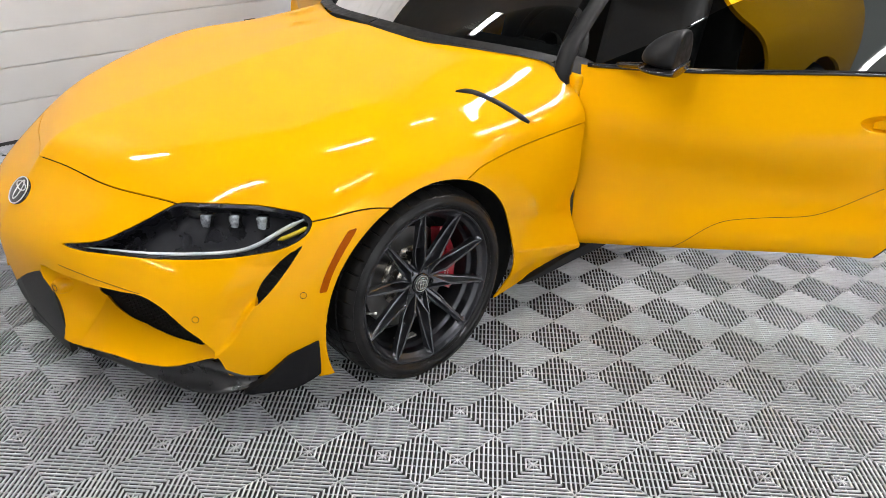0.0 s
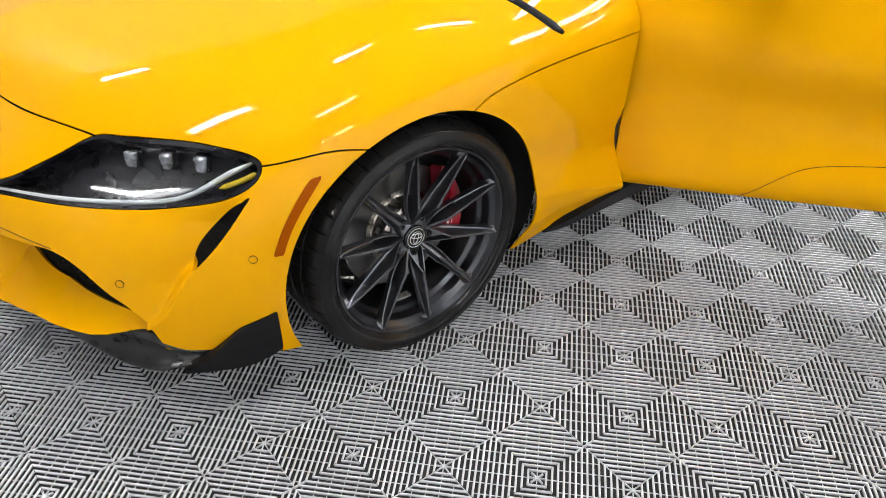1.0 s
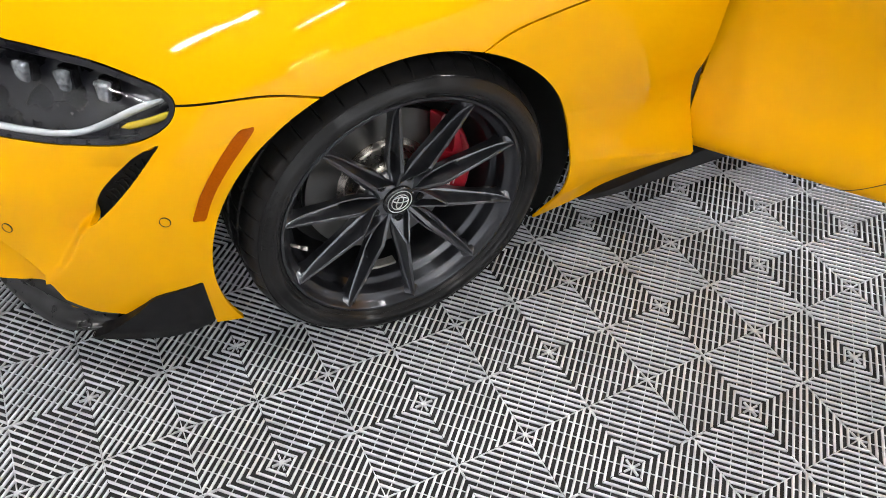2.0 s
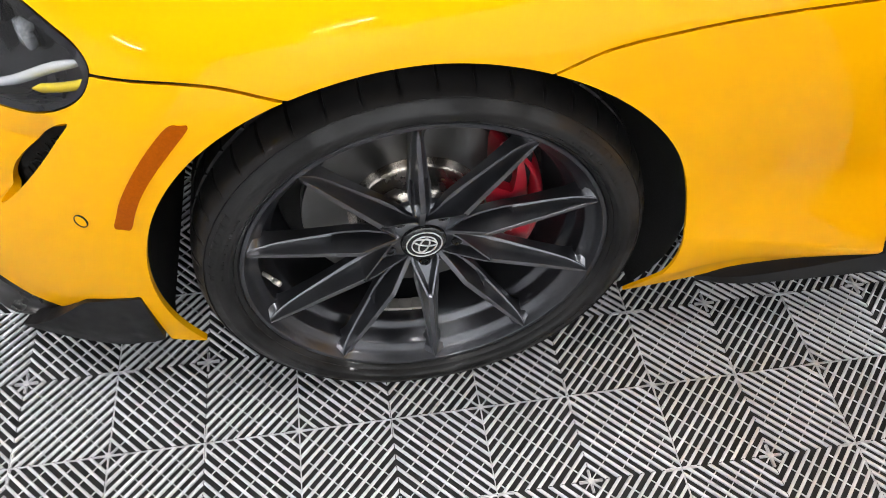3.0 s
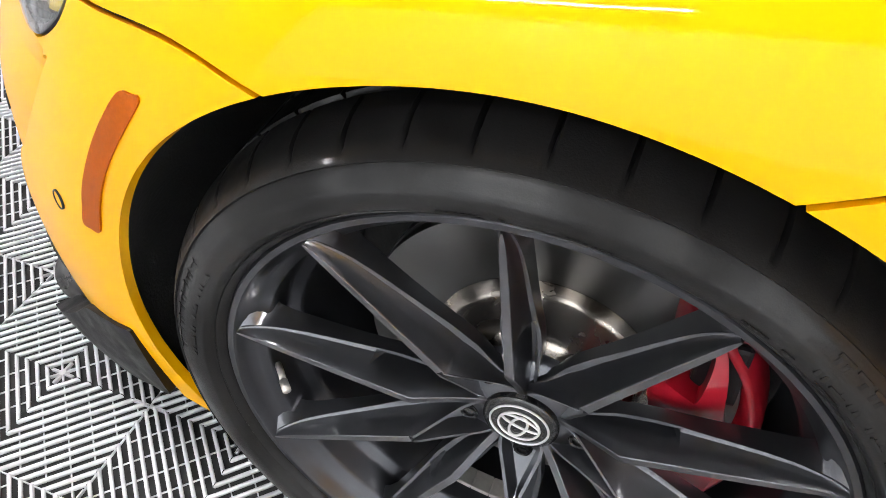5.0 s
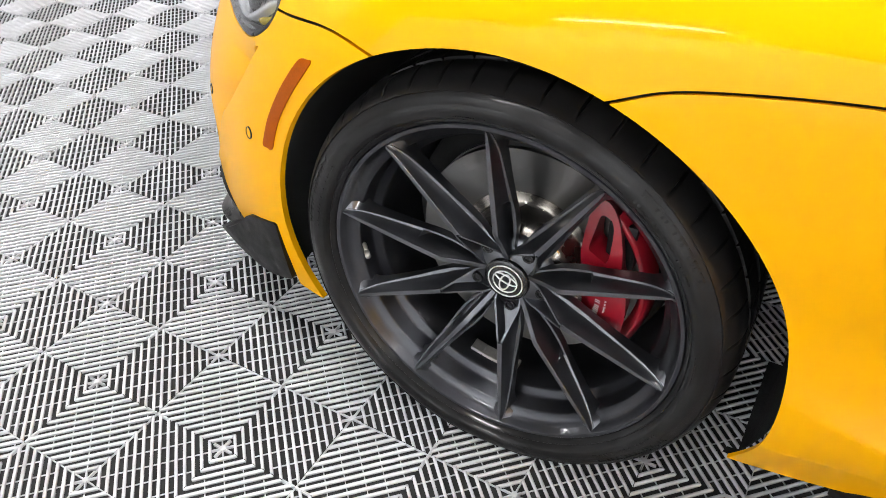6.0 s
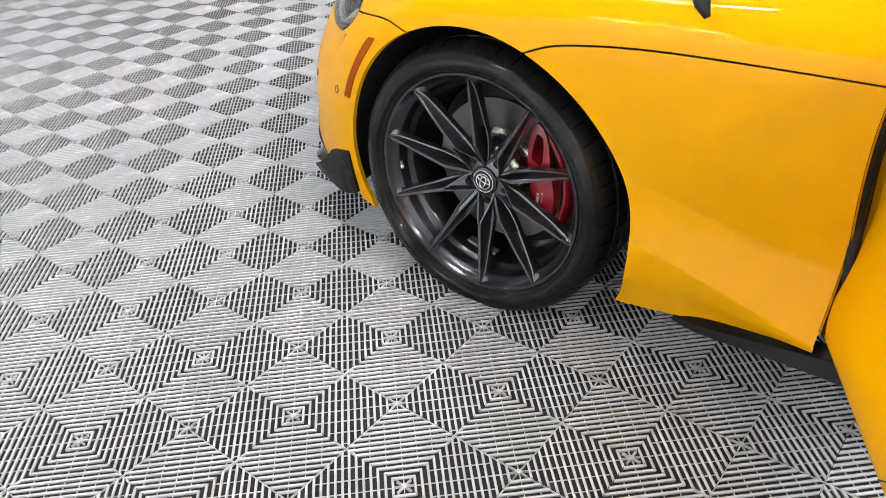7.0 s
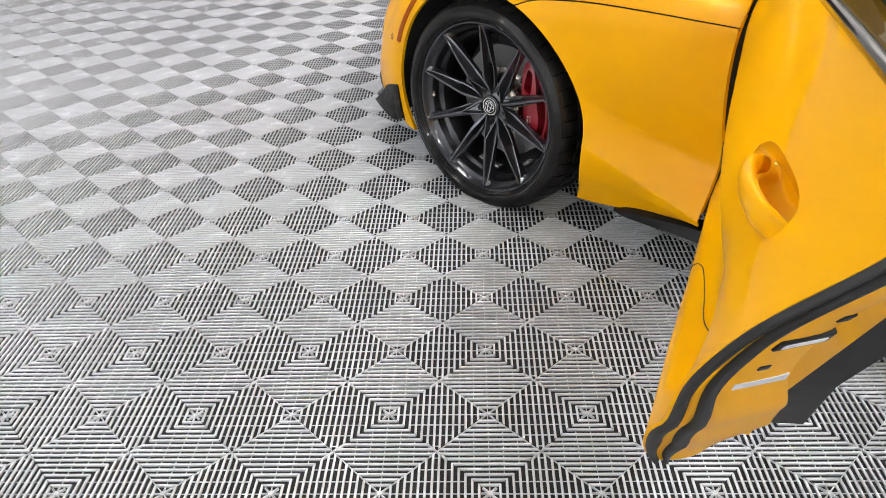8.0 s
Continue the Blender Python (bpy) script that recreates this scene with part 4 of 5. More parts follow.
def brakes(place, mirror):
    """Vented disc with its hat, and the red caliper behind the wheel."""
    vv, ff = lathe([(.104, .1180), (.106, .1130), (.1735, .1130), (.1740, .1140), (.1740, .1235), (.168, .1240), (.168, .1320), (.1740, .1325), (.1740, .1420), (.104, .1420)], 96)
    disc = part("brake_disc", mesh_of("brake_disc", vv, ff), STEEL, CAR, "bright ventilated steel brake disc")
    disc.data.set_sharp_from_angle(angle=radians(30))
    vv, ff = lathe([(.03, .066), (.074, .066), (.082, .069), (.086, .075), (.0875, .108), (.094, .1115), (.106, .1125)], 96)
    part("disc_hat", mesh_of("disc_hat", vv, ff), HAT, disc, "rust-tinted metal disc hat")
    disc.matrix_basis = place
    vv, ff = lathe([(.0, .168), (.120, .166), (.178, .160), (.205, .158), (.209, .162), (.209, .168)], 72)
    part("dust_shield", mesh_of("dust_shield", vv, ff), BLACK_MATT, disc, "black shield behind the disc")
    # caliper: a curved block with a window and a ribbed bridge
    window = closed_curve([(48, .178), (45, .184), (41, .181), (33, .164), (25, .148), (26, .143), (31, .134), (35, .131), (40, .143), (45, .162)], 5)

    def plate(u, v):
        a, r = np.meshgrid(np.radians(u), v, indexing="ij")
        return np.stack([r * np.cos(a), .064 + .006 * ((r - .155) / .04) ** 2 + .004 * np.abs(np.sin((a - .1) * 1.2)), r * np.sin(a)], -1)

    edge = closed_curve([(-28, .150), (-26, .174), (-12, .171), (4, .167), (19, .166), (30, .176), (42, .191), (50, .197), (54, .188), (50, .160), (42, .132), (30, .110), (12, .104), (-7, .103), (-22, .116)], 6)
    s = Sheet(np.linspace(-36, 62, 110), np.linspace(.100, .204, 60), plate)
    s.trim(lambda uv, p: -outside(edge, uv, (.0026, 1))).trim(lambda uv, p: outside(window, uv, (.0026, 1)))
    s.n = -s.n if s.n[:, 1].mean() > 0 else s.n
    cal = part("brake_caliper", s.mesh("brake_caliper", .040), RED, CAR, "red four-piston brake caliper with white marking")
    cal.matrix_basis = place
    vv, ff = [], []
    for a in np.linspace(-31, 43, 30):
        c, sn = math.cos(radians(a)), math.sin(radians(a))
        for r, y in ((.160, .100), (.171, .083), (.183, .080), (.189, .084), (.194, .098), (.196, .120)):
            vv.append((r * c, y + .05 * (r < .18), r * sn))
    for i in range(29):
        for k in range(5):
            b = i * 6 + k
            ff.append((b, b + 6, b + 7, b + 1))
    me = mesh_of("bridge", vv, ff)
    part("bridge", me, RED, cal)
    bm = bmesh.new()
    box(bm, (.125, .085, .045), (.165, .125, .115), .004)
    part("brake_pad", bm, BLACK_SATIN, cal, "dark pad seen through the caliper window", smooth=False)
    for a, r, w, h in ((-5, .1400, .0020, .024), (-9, .1285, .0050, .040)):
        verts, faces = [], []
        n = 12
        rnd = random.Random(int(r * 1000))
        for i in range(n):
            if rnd.random() < .85:
                q = radians(a + (i - n / 2) * math.degrees(h / n / r))
                q2 = q + h / n / r * .62
                w2 = w * rnd.uniform(.6, 1)
                k = len(verts)
                for aa, rr in ((q, r - w2), (q2, r - w2), (q2, r + w2), (q, r + w2)):
                    y = .064 + .006 * ((rr - .155) / .04) ** 2 + .004 * abs(math.sin((aa - .1) * 1.2)) - .0012
                    verts.append((rr * math.cos(aa), y, rr * math.sin(aa)))
                faces.append((k, k + 1, k + 2, k + 3))
        part("marking", mesh_of("marking", verts, faces, False), WHITE_MARK, cal, "white unreadable marking")
    bm = bmesh.new()
    box(bm, (-.16, .13, -.05), (.1, .30, .05), .02)
    box(bm, (-.05, .12, -.16), (.03, .2, .22), .015)
    part("knuckle", bm, BLACK_MATT, CAR, "dark suspension knuckle").matrix_basis = place
    return disc


FRONT_LEFT = pose(*HUB, -1.7, 0, 1.4)
w = wheel(FRONT_LEFT, 93)
valve(w, 182)
weights(w, 252)
brakes(FRONT_LEFT, False)
FRONT_RIGHT = pose(HUB[0], 2 * MID - HUB[1], HUB[2], 0, 0, 180)
wheel(FRONT_RIGHT, 75)
brakes(FRONT_RIGHT, True)
for m in (pose(HUB[0] + 2.47, HUB[1] + .01, HUB[2]), pose(HUB[0] + 2.47, 2 * MID - HUB[1] - .01, HUB[2], 0, 0, 180)):
    wheel(m, 60)
    brakes(m, False)

# ---- doors ----
HINGE, SWING = Vector((.690, .128, 0)), 65
ALONG = Vector((math.cos(radians(SWING)), -math.sin(radians(SWING)), 0))
OUT = Vector((-math.sin(radians(SWING)), -math.cos(radians(SWING)), 0))
S_AT = (0, .4, .8, 1.0, 1.2)
FLARE = .978
# lines along the door from the sill to the window: (outward, height) at the five places along it
DOOR_LINES = [
    [(.004, .200), (.006, .266), (.012, .337), (.014, .366), (.018, .392)],
    [(.014, .215), (.016, .281), (.020, .352), (.022, .382), (.026, .408)],
    [(.012, .285), (.018, .341), (.026, .411), (.026, .458), (.034, .505)],
    [(-.004, .362), (-.012, .410), (-.022, .470), (-.028, .518), (.040, .565)],
    [(-.014, .530), (-.026, .545), (-.042, .570), (-.046, .605), (.014, .635)],
    [(.002, .660), (.002, .665), (-.010, .680), (-.030, .695), (-.026, .708)],
    [(-.012, .745), (-.014, .755), (-.024, .768), (-.042, .777), (-.066, .785)],
    [(-.045, .810), (-.050, .825), (-.072, .848), (-.094, .857), (-.122, .865)],
    [(-.078, .866), (-.085, .892), (-.118, .927), (-.143, .937), (-.170, .945)],
]
D_V = (0, .03, .13, .28, .46, .62, .75, .87, 1.0)
rear_edge = spline((.28, .36, .45, .59, .70, .77, .82, .90, .96), (.96, .995, 1.05, 1.125, 1.172, 1.197, 1.212, 1.232, 1.242))


def line_at(line, s):
    """A door line at the places s: smooth, with a crease where the tail flares out."""
    s = np.asarray(s, float)
    main = spline(S_AT[:4], line[:4])
    bend = np.clip((s - FLARE) / (S_AT[4] - FLARE), 0, 2)[:, None]
    return main(np.minimum(s, FLARE)) * (1 - bend) + np.array(line[4]) * bend


def door_skin(s, v):
    cols = np.stack([line_at(l, s) for l in DOOR_LINES], 1)          # s, line, (w, z)
    wz = np.stack([spline(D_V, c)(v) for c in cols])                      # s, v, (w, z)
    ss = np.repeat(np.asarray(s)[:, None], len(v), 1)
    return np.stack([HINGE.x + ss * ALONG.x + wz[..., 0] * OUT.x, HINGE.y + ss * ALONG.y + wz[..., 0] * OUT.y, wz[..., 1]], -1)


def on_door(s, w, z):
    return HINGE + ALONG * s + OUT * w + Vector((0, 0, z))


def door_point(s, v, lift=0.0):
    e = .003
    p = door_skin(np.array([s - e, s, s + e]), np.array([v - e, v, v + e]))
    n = np.cross(p[2, 1] - p[0, 1], p[1, 2] - p[1, 0])
    n /= np.linalg.norm(n)
    return Vector(p[1, 1] + n * lift), Vector(n)


def loop_tube(name, points, radius, mat, parent, label, mirror, flat=1.0, sides=8):
    vv, ff = tube_along(points, radius, sides, flat)
    me = mesh_of(name, vv, ff)
    return part(name, flipped(me, name) if mirror else me, mat, parent, label)


def solid(name, bm, mat, parent, label, mirror, smooth=False):
    me = bpy.data.meshes.new(name)
    bm.to_mesh(me)
    bm.free()
    me.polygons.foreach_set("use_smooth", [smooth] * len(me.polygons))
    return part(name, flipped(me, name) if mirror else me, mat, parent, label)


def skin_depth(s, z):
    """How far out the door's skin is at s and height z."""
    p = spline(D_V, np.stack([line_at(l, [s])[0] for l in DOOR_LINES]))(np.linspace(0, 1, 60))
    return float(np.interp(z, p[:, 1], p[:, 0]))


def belt(s):
    """The top edge of the skin: outward, height."""
    return line_at(DOOR_LINES[-1], [s])[0]


def band(name, a, b, mat, parent, label, mirror, thick=0.004):
    """A strip between two rows of points, with a turned edge on both sides."""
    a, b = [Vector(q) for q in a], [Vector(q) for q in b]
    verts, faces = [], []
    n = len(a)
    for i in range(n):
        d = (a[min(i + 1, n - 1)] - a[max(i - 1, 0)]).normalized()
        up = d.cross(b[i] - a[i])
        up = up.normalized() * (thick if up.dot(ALONG + Vector((0, 0, -.6))) > 0 else -thick)
        verts += [a[i], a[i].lerp(b[i], .18) + up, a[i].lerp(b[i], .5) + up * 1.25, a[i].lerp(b[i], .82) + up, b[i]]
        if i:
            for k in range(4):
                q = (i - 1) * 5 + k
                faces.append((q, q + 5, q + 6, q + 1))
    me = mesh_of(name, verts, faces)
    return part(name, flipped(me, name) if mirror else me, mat, parent, label)


def door(mirror):
    s = Sheet(np.linspace(-.09, 1.25, 180), np.linspace(0, 1, 90), door_skin)
    front = spline((.18, .3, .45, .6, .72, .80, .87), (.004, -.010, -.014, -.018, -.028, -.042, -.055))
    place = np.array(HINGE)

    def along(p):
        return (p - place) @ np.array(ALONG)

    s.trim(lambda uv, p: along(p) - front(p[:, 2])).trim(lambda uv, p: rear_edge(p[:, 2]) - along(p))
    hole = closed_curve([(.865, .785), (.88, .806), (.92, .820), (1.0, .829), (1.06, .826), (1.085, .808), (1.07, .780), (1.0, .756), (.92, .751), (.88, .762)], 6)
    s.trim(lambda uv, p: outside(hole, uv, (1, .65)))
    skin = part("door", s.mesh("door", .004, mirror=mirror), PAINT, CAR, "yellow car door standing wide open")

    # the leading edge, turned inwards
    fz = np.linspace(.215, .855, 40)
    fs = [float(front(z)[0]) for z in fz]
    band("door_front_edge", [on_door(q + .0005, skin_depth(q, z) - .003, z) for q, z in zip(fs, fz)], [on_door(q + .016, skin_depth(q, z) - .075, z) for q, z in zip(fs, fz)],
         PAINT, skin, "yellow turned-in door edge", mirror, -.003)

    # the dished handle with its pull bar
    def dished(u, v):
        p = door_skin(u, v)
        uu, vv = np.meshgrid(u, v, indexing="ij")
        f = outside(hole, np.stack([uu.ravel(), vv.ravel()], -1), (1, .65)).reshape(uu.shape)
        d = .026 * np.clip(-f / .020, 0, 1) ** .75
        return p - d[..., None] * np.array(OUT + Vector((0, 0, .35)))

    d = Sheet(np.linspace(.83, 1.12, 80), np.linspace(.72, .89, 56), dished).trim(lambda uv, p: -outside(hole, uv, (1, .65)))
    part("handle_dish", d.mesh("handle_dish", 0, mirror=mirror), PAINT, skin, "yellow handle recess")
    bar = [door_point(q, w, l)[0] for q, w, l in ((.905, .783, -.010), (.925, .782, .006), (.955, .780, .016), (1.00, .778, .020), (1.04, .780, .018), (1.072, .784, .010), (1.088, .790, -.006))]
    line = smooth_curve([tuple(q) for q in bar], 30)
    vv, ff = [], []
    for i, q in enumerate(line):
        w = .006 + .0095 * math.sin(math.pi * min(1, (i + 3) / 14, (33 - i) / 10) / 2)
        for k in range(12):
            a = 2 * math.pi * k / 12
            vv.append(Vector(q) + Vector((0, 0, 1)) * w * math.sin(a) * 1.15 + OUT * w * math.cos(a) * .62)
        if i:
            for k in range(12):
                b, c = (i - 1) * 12 + k, (i - 1) * 12 + (k + 1) % 12
                ff.append((b, c, c + 12, b + 12))
    ff += [tuple(range(11, -1, -1)), tuple(range(29 * 12, 30 * 12))]
    me = mesh_of("handle", vv, ff)
    part("handle", flipped(me, "handle") if mirror else me, PAINT, skin, "yellow pull handle")

    # the dark joint of the lower trim panel
    def v_at(a, z):
        p = spline(D_V, np.stack([line_at(l, [a])[0] for l in DOOR_LINES]))(np.linspace(0, 1, 80))
        return float(np.interp(z, p[:, 1], np.linspace(0, 1, 80)))

    line = smooth_curve([(.366, .262), (.40, .295), (.45, .345), (.508, .389), (.60, .420), (.70, .443), (.80, .468), (.90, .524), (.986, .590)], 60)
    loop_tube("trim_joint", [door_point(a, v_at(a, b), .0002)[0] for a, b in line], .0010, BLACK_MATT, skin, "thin dark panel joint", mirror)
    # the rear end: seals, a thin yellow flange and the wide yellow end face
    zs = np.linspace(.372, .945, 44)
    edge = []
    for z in zs:
        a = float(rear_edge(z)[0])
        t = float(rear_edge(z + .005)[0] - rear_edge(z - .005)[0]) / .01
        edge.append((a, z, skin_depth(a, z), 1 / math.hypot(1, t), -t / math.hypot(1, t)))

    taper = [min(1, .4 + i / 10) * float(np.interp(q[1], (.39, .50, .62, .75, .95), (1, .95, .72, .55, .5))) for i, q in enumerate(edge)]

    def row(deep, back):
        return [on_door(a - back * n1 * f, w - deep * f, z - back * n2 * f) for (a, z, w, n1, n2), f in zip(edge, taper)]

    rows = [row(.003, .001), row(.024, .004), row(.036, .007), row(.058, .012), row(.150, .060)]
    band("door_seal", rows[0], rows[1], SEAL, skin, "wide black rubber door seal", mirror, .007)
    band("door_flange", rows[1], rows[2], PAINT, skin, "thin yellow flange between two seals", mirror, .001)
    band("door_seal", rows[2], rows[3], SEAL, skin, "black rubber lip", mirror, .006)
    band("door_end", rows[3], rows[4], PAINT, skin, "yellow metal door end", mirror, .002)
    # inner side: the yellow metal shell and a thick black trim panel
    rim = [(.0, .215), (.2, .25), (.45, .295), (.70, .345), (.88, .375)] + [(a - .060 * n1, z - .060 * n2) for a, z, w, n1, n2 in edge[1::3]] + [(.9, .915), (.6, .895), (.3, .875), (.0, .855)]
    bm = bmesh.new()
    lo = [bm.verts.new(on_door(q, skin_depth(q, z) - .012, z)) for q, z in rim]
    hi = [bm.verts.new(on_door(q, min(skin_depth(q, z) - .09, -.10), z + .012 * (z < .4))) for q, z in rim]
    n = len(rim)
    for i in range(n):
        bm.faces.new((lo[i], lo[(i + 1) % n], hi[(i + 1) % n], hi[i]))
    bm.faces.new(hi)
    bmesh.ops.recalc_face_normals(bm, faces=bm.faces)
    solid("door_frame", bm, PAINT, skin, "yellow inner door shell", mirror, True).data.set_sharp_from_angle(angle=radians(30))
    bm = bmesh.new()
    a = [bm.verts.new(on_door(q * .97 + .01, min(skin_depth(q, z) - .094, -.104), z * .96 + .025)) for q, z in rim]
    b = [bm.verts.new(on_door(q * .95 + .02, min(skin_depth(q, z) - .150, -.165), z * .93 + .045)) for q, z in rim]
    for i in range(n):
        bm.faces.new((a[i], a[(i + 1) % n], b[(i + 1) % n], b[i]))
    bm.faces.new(b)
    bmesh.ops.recalc_face_normals(bm, faces=bm.faces)
    solid("door_trim", bm, CABIN, skin, "black inner door trim", mirror)

    # latch slot, plugs and label on the end face
    def on_end(i, f, size, name, mat, label, bevel):
        p = rows[3][i].lerp(rows[4][i], f)
        up = (rows[3][i + 1] - rows[3][i - 1]).normalized()
        over = (rows[4][i] - rows[3][i]).normalized()
        out = up.cross(over).normalized()
        if out.dot(ALONG) < 0:
            out = -out
        m = Matrix((up, over, out)).transposed().to_4x4()
        bm = box(bmesh.new(), (-size[0], -size[1], -.004), (size[0], size[1], size[2]), bevel)
        bmesh.ops.transform(bm, matrix=Matrix.Translation(p) @ m, verts=bm.verts)
        bmesh.ops.recalc_face_normals(bm, faces=bm.faces)
        solid(name, bm, mat, skin, label, mirror)

    on_end(27, .62, (.010, .026, .005), "latch", BLACK_SATIN, "dark door latch slot", .003)
    on_end(27, .62, (.004, .020, .006), "latch_claw", SILVER, "bright latch claw", .001)
    on_end(20, .55, (.007, .028, .003), "label", STICKER, "small pale label", 0)
    on_end(30, .80, (.006, .006, .004), "plug", BLACK_SATIN, "small dark plug", .002)
    on_end(23, .42, (.005, .006, .004), "plug", BLACK_SATIN, "small dark plug", .002)
    # window glass, belt moulding
    low = [(q, belt(max(q, 0))[0] - .006, belt(max(q, 0))[1] + .002) for q in (.0, .4, .8, 1.2)]
    top = [(.26, -.13, 1.0), (.50, -.20, 1.14), (.85, -.245, 1.20), (1.18, -.255, 1.19)]
    g = Sheet(np.linspace(0, 1, 20), np.linspace(0, 1, 12), lambda a, b: np.array([[np.array(on_door(*(
        spline((0, .33, .67, 1), low)(i)[0] * (1 - j) + spline((0, .33, .67, 1), top)(i)[0] * j))) for j in b] for i in a]))
    pane = part("window", g.mesh("window", .004, mirror=mirror), GLASS, skin, "frameless tinted side window")
    pane.visible_shadow = False
    run = [tuple(on_door(q, belt(max(q, 0))[0] + .001, belt(max(q, 0))[1] + .001)) for q in (-.03, .2, .4, .6, .8, 1.0, 1.22)]
    loop_tube("belt_moulding", smooth_curve(run, 30), .010, BLACK_GLOSS, skin, "black window moulding", mirror, .9)
    # mirror on its stalk: a domed cap over a gloss lip, flat towards the back
    def housing(sx, sy, lo, hi, power, shift):
        bm = bmesh.new()
        bmesh.ops.create_uvsphere(bm, u_segments=36, v_segments=22, radius=1)
        for v in bm.verts:
            x, y, zz = (math.copysign(abs(c) ** power, c) for c in v.co)
            y = min(y, .5 + (y - .5) * .12)
            h = zz * hi if zz > 0 else zz * lo
            v.co = Vector((x * sx * (1 - .22 * max(zz, 0)) + shift, y * sy - .018 * x + .006 * max(zz, 0), h * (.66 + .50 * min(1, (y + 1) / 1.5))))
        bmesh.ops.transform(bm, matrix=m, verts=bm.verts)
        bmesh.ops.recalc_face_normals(bm, faces=bm.faces)
        return bm

    m = Matrix.Translation(on_door(.262, .055, .958)) @ Matrix(((OUT.x, ALONG.x, 0, 0), (OUT.y, ALONG.y, 0, 0), (0, 0, 1, 0), (0, 0, 0, 1)))
    cap = solid("mirror", housing(.096, .080, .030, .084, .86, 0), BLACK_SATIN, skin, "black door mirror with a gloss lower lip", mirror, True)
    m = m @ Matrix.Translation((0, 0, -.030))
    solid("mirror_lip", housing(.102, .086, .022, .014, .80, .002), BLACK_GLOSS, cap, "gloss black lower lip", mirror, True)
    arm = [tuple(on_door(q, w, z)) for q, w, z in ((.08, -.085, .880), (.14, -.045, .893), (.20, -.01, .910), (.24, .03, .93))]
    loop_tube("mirror_arm", smooth_curve(arm, 16), .020, BLACK_GLOSS, skin, "black mirror arm", mirror, .6)
    return skin


for side in (False, True):
    door(side)

# ---- cabin, roof and tail ----


def strip_between(a, b, steps=24, across=6, bulge=(0, 0, 0)):
    """A sheet between two curves, bowed out in the middle."""
    A, B = smooth_curve(a, steps), smooth_curve(b, steps)
    t = np.linspace(0, 1, across)
    g = np.stack([A * (1 - q) + B * q + np.array(bulge) * 4 * q * (1 - q) for q in t], 1)
    return Sheet(np.linspace(0, 1, steps), t, lambda u, v: g)


